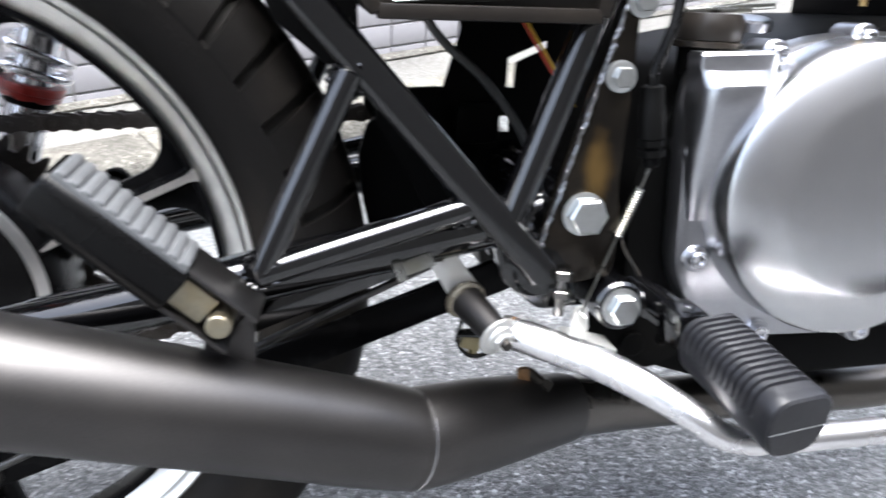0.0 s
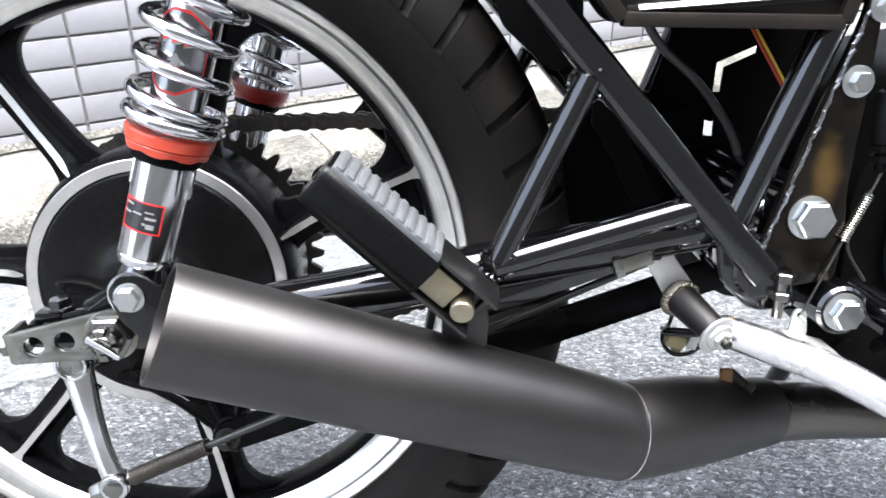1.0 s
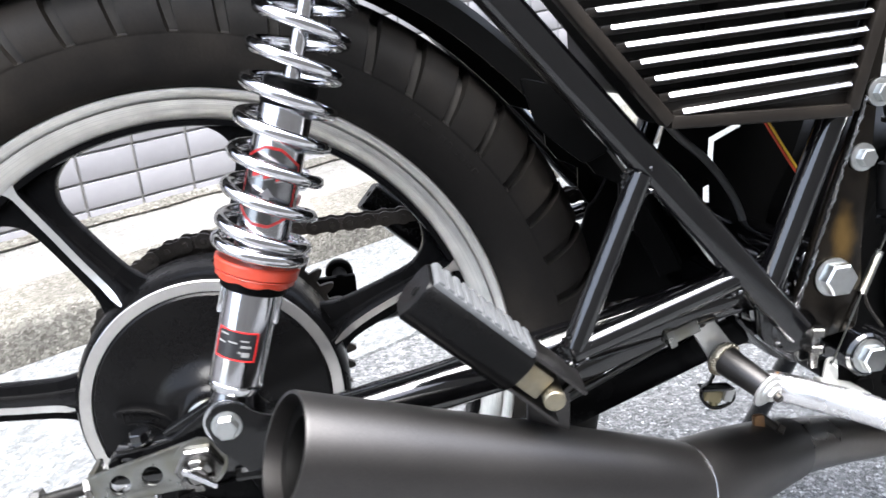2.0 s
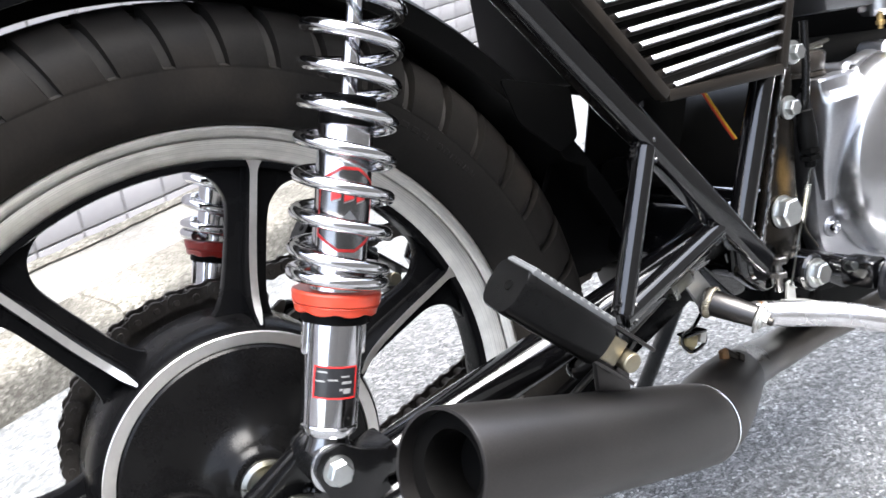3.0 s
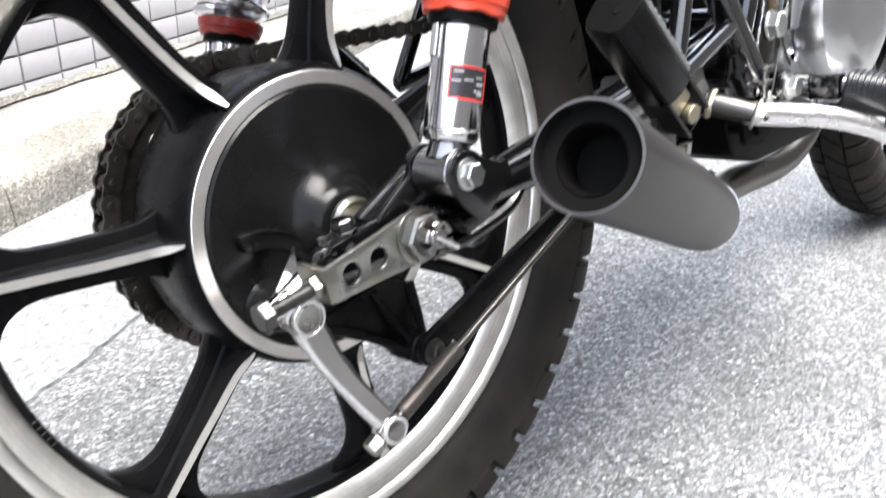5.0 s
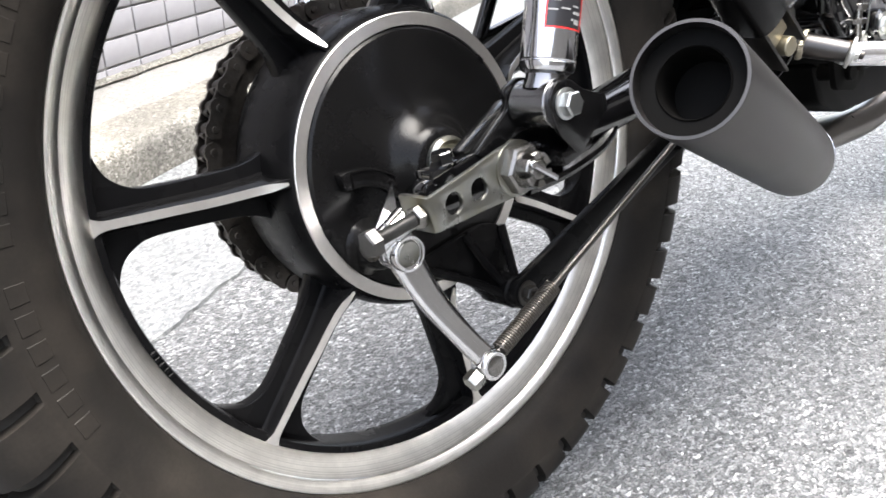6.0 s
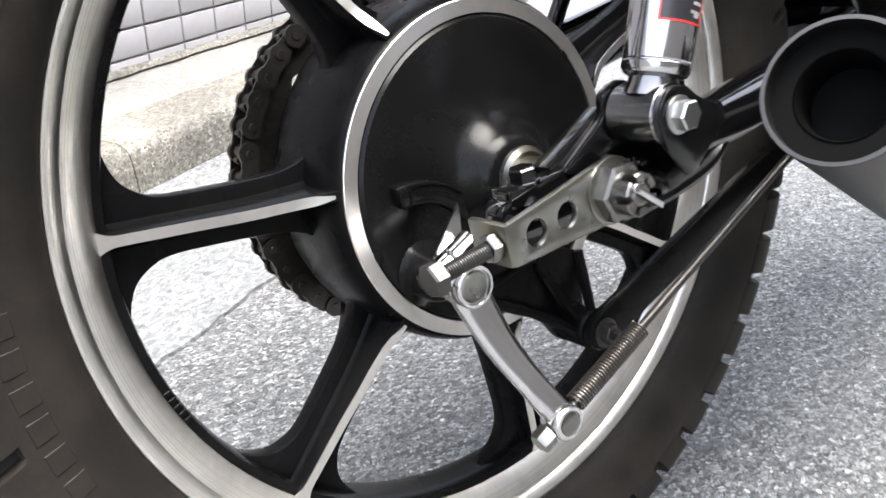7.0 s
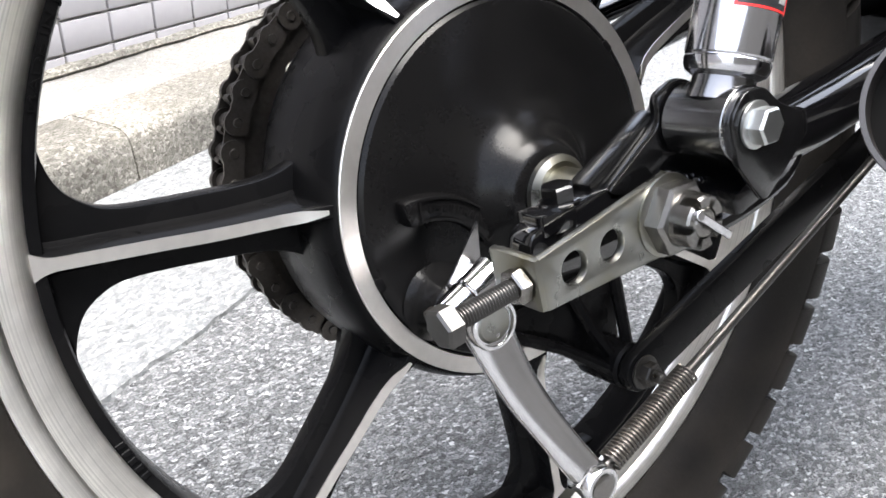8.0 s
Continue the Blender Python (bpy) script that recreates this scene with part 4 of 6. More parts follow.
    def turned(pts):
        return [(slope @ Vector((x, 0, z))).xz for x, z in pts]
    outline = [(-0.0700, -0.0112), (0.004, -0.0174)] + [(0.0174 * math.cos(a), 0.0174 * math.sin(a)) for a in [radians(-80 + 16 * k) for k in range(11)]] + [(0.003, 0.0174), (-0.0700, 0.0108)]
    holes = [(*turned([(x, 0)])[0], 0.0067) for x in (-0.0535, -0.0325)]
    bm = plate(turned(outline), -0.1285, -0.1325, holes, bevel=0.0008)
    end = block((0.0045, 0.0270, 0.0222), slope @ Matrix.Translation((-0.0700, -0.1188, 0)), 0.0018)
    join(bm, end)
    adj = part("chain_adjuster", bm, ZINC, motorcycle, "zinc-plated chain adjuster channel with two round holes")
    d = (slope.to_3x3() @ Vector((-1, 0, 0))).normalized()
    p0 = slope @ Vector((-0.0710, -0.1235, 0))
    bm = rod(p0, p0 + d * 0.038, 0.0036, 14)
    for k in range(20):
        join(bm, lathe([(0.0035, 0), (0.0043, 0.0006), (0.0035, 0.0012)], p0 + d * (0.0065 + 0.00135 * k), d, 14, caps=False))
    join(bm, hexagon(p0 + d * 0.0350, d, 0.0084, 0.0070))
    part("adjusting_bolt", bm, RODSTEEL, adj, "threaded steel adjusting bolt")
    part("lock_nut", hexagon(p0 + d * 0.0022, d, 0.0074, 0.0050), NUTSTEEL, adj)
    # axle with castle nut and split pin
    nut = part("axle_nut", hexagon((0, -0.1327, 0), (0, -1, 0), 0.0160, 0.0095), NUTSTEEL, swing, "steel castle nut with split pin", angle=25)
    part("axle_washer", lathe([(0.0165, 0), (0.0176, 0.0004), (0.0176, 0.0014), (0.0165, 0.0018)], (0, -0.1322, 0), (0, -1, 0), 40), ZINC, nut)
    part("castle_base", lathe([(0.0118, 0), (0.0116, 0.0030), (0.0070, 0.0032)], (0, -0.1420, 0), (0, -1, 0), 36), NUTSTEEL, nut)
    for k in range(6):
        lobe = bmesh.new()
        arc = [radians(60 * k + 32 + d) for d in (-19, -9, 0, 9, 19)]
        rows = [[lobe.verts.new((r * math.cos(a), y, r * math.sin(a))) for a in arc] for r, y in ((0.0066, -0.1445), (0.0066, -0.1515), (0.0104, -0.1518), (0.0113, -0.1508), (0.0115, -0.1445))]
        for p, q in zip(rows, rows[1:]):
            for n in range(4):
                lobe.faces.new((p[n], p[n + 1], q[n + 1], q[n]))
        lobe.faces.new([row[0] for row in rows])
        lobe.faces.new([row[-1] for row in rows])
        part("castle_lobe", lobe, NUTSTEEL, nut)
    part("axle_end", lathe([(0.0064, 0), (0.0064, 0.0205), (0.0056, 0.0215), (0.0030, 0.0218), (0.0001, 0.0210)], (0, -0.1300, 0), (0, -1, 0), 28), NUTSTEEL, nut)
    pin = box_bar((-0.0068, -0.1536, 0.0052), (0.0118, -0.1540, -0.0078), 0.0034, 0.0016, 0.0006)
    join(pin, rod((-0.0062, -0.1490, 0.0048), (-0.0066, -0.1545, 0.0052), 0.0022, 14))
    part("split_pin", pin, CHROME, nut)


build_swingarm()


# ---- shock absorbers ----
def build_shock():
    """Stands on its lower eye at the origin, along +z."""
    eye = part("shock_absorber", join(join(lathe([(0.0142, -0.0135), (0.0150, -0.0125), (0.0150, 0.0150), (0.0142, 0.0160), (0.0075, 0.0160), (0.0075, -0.0135)], (0, 0, 0), (0, 1, 0), 36, closed=True),
               lathe([(0.0145, 0.0080), (0.0130, 0.0135), (0.0125, 0.0180)], (0, 0, 0), (0, 0, 1), 32)), rod((0, -0.014, 0), (0, 0.030, 0), 0.0085)), DARKCHROME, None,
               "chrome shock absorber with coil spring and red collar")
    part("body", lathe([(0.0080, 0.0130), (0.0085, 0.0165), (0.0130, 0.0172), (0.0160, 0.0188), (0.0171, 0.0212), (0.0173, 0.0240), (0.0166, 0.0250), (0.0172, 0.0258), (0.0172, 0.0940), (0.0165, 0.0960), (0.0165, 0.2020), (0.0158, 0.2040)], (0, 0, 0), (0, 0, 1), 64), BODYCHROME, eye)
    # the collar: a flanged ring whose lower edge is stepped into cams
    bm = bmesh.new()
    n = 96
    rings = []
    for r, z, cam in ((0.0175, 0.0925, 1), (0.0236, 0.0925, 1), (0.0246, 0.0932, 1), (0.0252, 0.0968, 0), (0.0256, 0.0975, 0), (0.0250, 0.0982, 0), (0.0262, 0.0990, 0), (0.0270, 0.1046, 0), (0.0266, 0.1058, 0), (0.0256, 0.1063, 0), (0.0168, 0.1063, 0)):
        rings.append([bm.verts.new((r * math.cos(2 * math.pi * k / n), r * math.sin(2 * math.pi * k / n), z + cam * 0.0014 * (0.5 - 0.5 * math.cos(2 * math.pi * 8 * k / n)) ** 2)) for k in range(n)])
    for a, b in zip(rings, rings[1:] + rings[:1]):
        for k in range(n):
            bm.faces.new((a[k], a[(k + 1) % n], b[(k + 1) % n], b[k]))
    part("collar", bm, REDANO, eye, "red anodised spring collar", angle=24)
    part("cam_ring", lathe([(0.0172, 0.0870), (0.0205, 0.0872), (0.0212, 0.0880), (0.0212, 0.0930), (0.0172, 0.0930)], (0, 0, 0), (0, 0, 1), 48, closed=True), BLACKPLASTIC, eye)
    for a in (168, -6):
        q = radians(a)
        part("key_tab", block((0.0040, 0.0066, 0.0200), Matrix.Translation((0.0176 * math.cos(q), 0.0176 * math.sin(q), 0.0765)) @ Matrix.Rotation(q, 4, "Z"), 0.0016, 3), CHROME, eye)
    pts = []
    turns, n = 12.6, 34
    for i in range(int(turns * n) + 1):
        k = i / n
        z = 0.1105 + (0.0080 * k if k < 1.2 else 0.0096 + 0.0215 * (k - 1.2) if k < 11.0 else 0.2203 + 0.009 * (k - 11.0))
        a = 0.6 - 2 * math.pi * k
        pts.append((0.0272 * math.cos(a), 0.0272 * math.sin(a), z))
    part("spring", tube(pts, 0.0041, 12), CHROME, eye, "chrome coil spring")
    part("piston_rod", rod((0, 0, 0.19), (0, 0, 0.345), 0.0052, 20), CHROME, eye)
    part("seal_cap", lathe([(0.0160, 0.2030), (0.0168, 0.2040), (0.0168, 0.2180), (0.0155, 0.2200), (0.0060, 0.2205)], (0, 0, 0), (0, 0, 1), 40), BLACKPLASTIC, eye)
    part("upper_seat", lathe([(0.0060, 0.3460), (0.0290, 0.3470), (0.0300, 0.3500), (0.0280, 0.3600), (0.0140, 0.3640), (0.0120, 0.3700)], (0, 0, 0), (0, 0, 1), 40), CHROME, eye)
    part("upper_eye", lathe([(0.0145, -0.0180), (0.0150, 0.0), (0.0145, 0.0180)], (0, 0, 0.376), (0, 1, 0), 28), CHROME, eye)

    def wrap(name, r, z0, z1, a0, a1, mat, label=""):
        bm = bmesh.new()
        rows = []
        for i in range(17):
            a = radians(a0 + (a1 - a0) * i / 16)
            rows.append([bm.verts.new((rr * math.cos(a), rr * math.sin(a), z)) for rr, z in ((r, z0), (r, z1), (r - 0.0004, z1), (r - 0.0004, z0))])
        for p, q in zip(rows, rows[1:]):
            for k in range(4):
                bm.faces.new((p[k], p[(k + 1) % 4], q[(k + 1) % 4], q[k]))
        bm.faces.new(rows[0])
        bm.faces.new(rows[-1])
        return part(name, bm, mat, eye, label)
    # lower sticker: black field, thin red border, bars for the small print
    z0, z1, a0, a1 = 0.0430, 0.0625, -150, -58
    r, t = 0.01735, 0.0009
    wrap("sticker", r, z0, z1, a0, a1, BLACKINK, "black sticker with red border")
    for q in ((z0, z0 + t, a0, a1), (z1 - t, z1, a0, a1), (z0, z1, a0, a0 + 3), (z0, z1, a1 - 3, a1)):
        wrap("sticker_border", r + 0.0002, *q, REDINK)
    for z, h, b0, b1 in ((0.0585, 0.0011, -142, -122), (0.0530, 0.0010, -145, -126), (0.0540, 0.0010, -120, -100), (0.0560, 0.0010, -94, -76), (0.0520, 0.0016, -92, -70), (0.0480, 0.0014, -96, -90), (0.0462, 0.0030, -88, -72)):
        wrap("print_bar", r + 0.0002, z, z + h, b0, b1, WHITEINK)
    # upper sticker: six-sided dark field with a red edge, a slanted red mark and a pale arrow

    def skin(name, shape, r, mat, label=""):
        bm = bmesh.new()
        cols = 24
        rows = []
        for i in range(cols + 1):
            u = i / cols
            a, lo, hi = shape(u)
            q = radians(a)
            rows.append([bm.verts.new((rr * math.cos(q), rr * math.sin(q), z)) for rr, z in ((r, lo), (r, hi), (r - 0.0003, hi), (r - 0.0003, lo))])
        for p, q in zip(rows, rows[1:]):
            for k in range(4):
                bm.faces.new((p[k], p[(k + 1) % 4], q[(k + 1) % 4], q[k]))
        bm.faces.new(rows[0])
        bm.faces.new(rows[-1])
        return part(name, bm, mat, eye, label)

    def peak(u):
        return 0.0085 * min(1.0, (1 - abs(2 * u - 1)) * 1.35)
    skin("sticker", lambda u: (-165 + 130 * u, 0.1400 - peak(u), 0.1690 + peak(u)), 0.01675, DARKCHROME, "dark six-sided sticker with red edge")
    skin("sticker_border", lambda u: (-165 + 130 * u, 0.1688 + peak(u), 0.1706 + peak(u)), 0.01695, REDINK)
    skin("sticker_border", lambda u: (-165 + 130 * u, 0.1384 - peak(u), 0.1402 - peak(u)), 0.01695, REDINK)
    for a in (-165, -37):
        skin("sticker_border", lambda u: (a + 2.5 * u, 0.1384, 0.1706), 0.01690, REDINK)
    for a in (-136, -110, -84):
        skin("print_bar", lambda u: (a + 20 * u, 0.1590 + 0.0022 * u, 0.1655 + 0.0022 * u), 0.01695, REDINK)
        skin("print_bar", lambda u: (a + 20 * u, 0.1578 + 0.0022 * u, 0.1586 + 0.0022 * u), 0.01690, WHITEINK)
    skin("print_bar", lambda u: (-112 + 30 * u, 0.1490, 0.1490 + 0.0050 * (1 - abs(2 * u - 1)) + 0.0002), 0.01695, WHITEINK)
    skin("print_bar", lambda u: (-104 + 14 * u, 0.1440, 0.1490), 0.01695, WHITEINK)
    return eye


SHOCK_LEAN = 18.1
near_shock = build_shock()
near_shock.parent = motorcycle
near_shock.matrix_basis = pose(0.0245, -0.1380, 0.0345, 0, SHOCK_LEAN, 0)
far_shock = copy_thing(near_shock, pose(0.0245, 0.1380, 0.0345, 0, SHOCK_LEAN, 0) @ Matrix.Rotation(math.pi, 4, "Z"))
# The far collar is the same red, its shade painted in as darker colour.
for piece in far_shock.children:
    if piece.name.startswith("collar"):
        piece.data = piece.data.copy()
        piece.data.materials[0] = SHADEDRED
part("shock_bolt", hexagon((0.0245, -0.1555, 0.0345), (0, -1, 0), 0.0078, 0.0065, 0.0096), BOLTZINC, motorcycle, "bright hexagon bolt")
part("shock_washer", lathe([(0.0100, 0), (0.0152, 0.0004), (0.0152, 0.0012), (0.0100, 0.0014)], (0.0245, -0.1511, 0.0345), (0, -1, 0), 36), CHROME, motorcycle)


# ---- sprocket and chain ----
def build_chain():
    y, pitch, teeth = 0.066, 0.0158, 44
    r = pitch / 2 / math.sin(math.pi / teeth)
    outline = []
    for k in range(teeth):
        for s, rr in ((-0.34, r - 0.0050), (-0.16, r + 0.0035), (-0.05, r + 0.0058), (0.05, r + 0.0058), (0.16, r + 0.0035), (0.34, r - 0.0050)):
            a = 2 * math.pi * (k + 0.5 + s) / teeth
            outline.append((rr * math.cos(a), rr * math.sin(a)))
    holes = [(0.088 * math.cos(radians(a)), 0.088 * math.sin(radians(a)), 0.006) for a in range(15, 375, 60)]
    sprocket = part("sprocket", plate(outline, y - 0.003, y + 0.003, holes), CHAINSTEEL, motorcycle, "oily steel rear sprocket")
    part("sprocket_carrier", lathe([(0.070, 0.040), (0.078, 0.046), (0.080, 0.060), (0.060, 0.0625), (0.030, 0.066), (0.030, 0.044)], n=60, closed=True), OILY, sprocket)
    for a in range(45, 405, 60):
        part("sprocket_bolt", hexagon((0.068 * math.cos(radians(a)), y + 0.003, 0.068 * math.sin(radians(a))), (0, 1, 0), 0.008, 0.006), OILY, sprocket)
    front, fr = Vector((0.520, 0, 0.075)), 0.036
    part("front_sprocket", lathe([(0.010, -0.003), (fr, -0.003), (fr, 0.003), (0.010, 0.003)], (front.x, y, front.z), n=30, closed=True), OILY, motorcycle)
    # path: top run, rear wrap, bottom run
    d = front.xz.length
    base, off = math.atan2(front.z, front.x), math.acos((r - fr) / d)
    t0, t1 = base + off, base - off
    pts = [front + on_arc(t0, fr, 0), on_arc(t0, r, 0)]
    n = 60
    pts += [on_arc(t0 + (2 * math.pi - 2 * off) * k / n, r, 0) for k in range(1, n + 1)]
    pts += [front + on_arc(t1, fr, 0)]
    pts += [front + on_arc(t1 + 2 * off * k / 12, fr, 0) for k in range(1, 13)]
    sag = [p.copy() for p in pts]
    lengths = [0.0]
    for a, b in zip(sag, sag[1:]):
        lengths.append(lengths[-1] + (b - a).length)
    count = int(lengths[-1] / pitch)

    def at(s):
        for i in range(len(lengths) - 1):
            if s <= lengths[i + 1]:
                return sag[i].lerp(sag[i + 1], (s - lengths[i]) / (lengths[i + 1] - lengths[i]))
        return sag[-1]
    joints = [at(k * lengths[-1] / count) for k in range(count + 1)]
    bm = bmesh.new()
    for p in joints[:-1]:
        join(bm, rod((p.x, y - 0.0108, p.z), (p.x, y + 0.0108, p.z), 0.0026, 10))
        join(bm, lathe([(0.0050, -0.0045), (0.0050, 0.0045)], (p.x, y, p.z), n=12))
    chain = part("chain", bm, CHAINSTEEL, motorcycle, "brown-black oiled roller chain")
    outline = []
    for k in range(28):
        u = 2 * math.pi * k / 28
        x = math.cos(u) * (pitch / 2 + 0.0070)
        w = 0.0068 if abs(x) > pitch / 2 - 0.002 else 0.0054
        if abs(x) > pitch / 2:
            z = math.copysign(math.sqrt(max(0.0070 ** 2 - (abs(x) - pitch / 2) ** 2, 0)), math.sin(u))
        else:
            z = math.copysign(w, math.sin(u))
        outline.append((x, z))
    for kind, ys in (("outer", 0.0078), ("inner", 0.0058)):
        bm = plate(outline, -ys - 0.0016, -ys)
        join(bm, plate(outline, ys, ys + 0.0016))
        me = mesh_of("link", bm, CHAINSTEEL)
        for k in range(0 if kind == "outer" else 1, count, 2):
            a, b = joints[k], joints[k + 1]
            c, dd = (a + b) / 2, b - a
            shared("link", me, chain, Matrix.Translation((c.x, y, c.z)) @ Matrix.Rotation(-math.atan2(dd.z, dd.x), 4, "Y"))


build_chain()


# ---- frame ----
def build_frame():
    y = -0.140
    a_top, a_low = Vector((0.135, y, 0.385)), Vector((0.4270, y, 0.034))
    bm = box_bar(a_top, a_low, 0.0215, 0.0215, 0.0065)
    frame_ob = part("frame", bm, GLOSS, motorcycle, "gloss black welded tube frame")
    part("rear_tube", join(rod((0.4065, y, 0.070), (0.4640, y, 0.215), 0.0100, 24), rod((0.464, y, 0.215), (0.500, y, 0.305), 0.0100, 24)), GLOSS, frame_ob)
    part("strut", rod((0.2530, -0.160, 0.052), (0.3100, -0.146, 0.162), 0.0082, 20), GLOSS, frame_ob)
    part("lower_tube", rod((0.2500, -0.160, 0.050), (0.3780, -0.142, 0.0790), 0.0085, 20), GLOSS, frame_ob)
    part("hanger_bar", plate(capsule((0.2400, 0.004), 0.0085, (0.3380, 0.0375), 0.0085), -0.110, -0.118, bevel=0.002), GLOSS, frame_ob)
    # gusset plate between the tubes and the engine, with its weld bead
    out = rounded([(0.4200, 0.047), (0.4363, 0.099), (0.4481, 0.134), (0.4636, 0.175), (0.4704, 0.1935), (0.4790, 0.262), (0.4890, 0.262), (0.4810, 0.193), (0.4785, 0.146), (0.4735, 0.090), (0.4760, 0.060), (0.4720, 0.030), (0.4420, 0.026)], 0.006)
    part("gusset", plate(out, -0.1400, -0.1460, bevel=0.001), TINTED, frame_ob, "dark steel gusset with golden heat tint")
    bm = bmesh.new()
    rng = random.Random(5)
    for k in range(46):
        u = k / 45
        p = Vector((0.4215 + 0.0490 * u, -0.1465 - 0.0010 * rng.random(), 0.048 + 0.146 * u))
        join(bm, rod(p, p + Vector((0.0022 * rng.uniform(0.3, 1.4), 0, 0.0036)), 0.0012 + 0.0008 * rng.random(), 8))
    part("weld_bead", bm, DARKCHROME, frame_ob)
    # weld lumps at the tube ends
    for c, rr in (((0.308, -0.146, 0.158), 0.0105), ((0.374, -0.143, 0.078), 0.0105), ((0.404, -0.143, 0.070), 0.0150), ((0.254, -0.161, 0.053), 0.0100)):
        bm = lathe([(rr * 0.4, -0.002), (rr * 0.95, -0.001), (rr * 0.95, 0.003), (rr * 0.4, 0.004)], c, (0, 1, 0), 20)
        for k in range(16):
            a = 2 * math.pi * k / 16
            p = Vector(c) + Vector((rr * math.cos(a), rng.uniform(-0.004, 0.002), rr * math.sin(a)))
            join(bm, lathe([(0.0001, -0.0024), (0.0022, -0.001), (0.0026, 0.0005), (0.0001, 0.0026)], p, (math.cos(a), 0.4, math.sin(a)), 8))
        part("weld_seam", bm, GLOSS, frame_ob)
    # engine plate knuckle at the foot
    part("foot", join(rod((0.425, -0.146, 0.036), (0.425, -0.100, 0.036), 0.018, 24), plate(rounded([(0.395, 0.070), (0.440, 0.055), (0.452, 0.010), (0.425, 0.008), (0.400, 0.030)], 0.006), -0.128, -0.143, bevel=0.002)), GLOSS, frame_ob)
    # far side of the frame, seen through the openings
    part("far_tube", rod((0.135, 0.140, 0.385), (0.437, 0.140, 0.022), 0.0110, 20), GLOSS, frame_ob)
    part("far_rear_tube", rod((0.4065, 0.140, 0.070), (0.500, 0.140, 0.305), 0.0125, 20), GLOSS, frame_ob)
    part("far_strut", rod((0.2530, 0.160, 0.052), (0.3100, 0.146, 0.162), 0.0082, 16), GLOSS, frame_ob)
    part("far_lower_tube", rod((0.2500, 0.160, 0.050), (0.3780, 0.142, 0.0790), 0.0085, 16), GLOSS, frame_ob)
    part("cross_tube", rod((0.424, -0.14, 0.036), (0.424, 0.14, 0.036), 0.014, 20), GLOSS, frame_ob)
    # bolts
    part("pivot_bolt", hexagon((0.4510, -0.1470, 0.0725), (0, -1, 0), 0.0124, 0.0100, 0.0140), BOLTZINC, frame_ob, "large zinc-plated pivot bolt head")
    for x, z, yy in ((0.4700, 0.1560, -0.1465), (0.4810, 0.1990, -0.1465)):
        part("engine_bolt", hexagon((x, yy, z), (0, -1, 0), 0.0066, 0.0066, 0.0096, 0.003), BOLTZINC, frame_ob, "zinc-plated flange bolt")
    part("lower_boss", rod((0.4763, -0.110, 0.0112), (0.4763, -0.1545, 0.0112), 0.0165, 28), GLOSS, frame_ob)
    part("lower_bolt", hexagon((0.4763, -0.1545, 0.0112), (0, -1, 0), 0.0100, 0.0080, 0.0128), BOLTZINC, frame_ob, "zinc-plated hexagon bolt")
    bm = rod((0.4365, -0.148, 0.006), (0.4385, -0.148, 0.034), 0.0035, 12)
    join(bm, hexagon((0.4383, -0.148, 0.0310), (0.07, 0, 1), 0.0075, 0.006))
    join(bm, hexagon((0.4374, -0.148, 0.0190), (0.07, 0, 1), 0.0075, 0.005))
    part("stop_screw", bm, NUTSTEEL, frame_ob, "rusty pedal stop screw")


build_frame()


def build_side_cover():
    y = -0.156
    back = rounded([(0.322, 0.1925), (0.455, 0.1880), (0.4800, 0.270), (0.470, 0.315), (0.235, 0.315), (0.2480, 0.287)], 0.008)
    cover = part("side_cover", plate(back, y + 0.030, y + 0.034), BLACKPLASTIC, motorcycle, "black side cover with bright slats")

    def bar(a, b, w, d0, d1):
        a, b = Vector(a), Vector(b)
        t = (b - a).normalized()
        nrm = Vector((-t.y, t.x))
        return plate([tuple(a + nrm * w / 2), tuple(b + nrm * w / 2), tuple(b - nrm * w / 2), tuple(a - nrm * w / 2)], d0, d1, bevel=0.0012)
    # raised border frame
    bm = bmesh.new()
    pts = [(0.3250, 0.1950), (0.4520, 0.1905), (0.4760, 0.270), (0.4690, 0.313), (0.2390, 0.313), (0.2500, 0.2870)]
    for i in range(6):
        join(bm, bar(pts[i], pts[(i + 1) % 6], 0.0085, y + 0.006, y - 0.0055))
    part("border", bm, COVERBLACK, cover)
    part("apron", plate([(0.3255, 0.1955), (0.4515, 0.1910), (0.4600, 0.2195), (0.3090, 0.2125)], y + 0.004, y + 0.0004, bevel=0.0004), COVERBLACK, cover)
    for k in range(11):
        z0 = 0.2010 + 0.0111 * k
        x0 = 0.3335 - 0.0092 * k
        x1 = 0.4530 + 0.0033 * k
        z1 = z0 + 0.0065 + 0.0002 * k
        if z1 > 0.309:
            break
        # backing louvre in black, bright face on its edge
        part("louvre", bar((x0 - 0.006, z0 - 0.0016), (x1, z1 - 0.0016), 0.0062, y + 0.012, y - 0.0015), COVERBLACK, cover)
        s0, s1 = Vector((x0, y - 0.0035, z0)), Vector((x1 - 0.002, y - 0.0035, z1))
        t = (s1 - s0).normalized()
        up = Vector((0, 0.62, 0.78))
        up = (up - t * up.dot(t)).normalized()
        rot = Matrix((t, up, t.cross(up))).transposed().to_4x4()
        part("slat", block(((s1 - s0).length, 0.0042, 0.0020), Matrix.Translation((s0 + s1) / 2) @ rot, 0.0006), POLISHED, cover, "bright polished slat")
    for x in (0.365, 0.425):
        part("upright", bar((x, 0.200), (x - 0.006, 0.312), 0.010, y + 0.020, y + 0.013), BLACKPLASTIC, cover)
    return cover


build_side_cover()


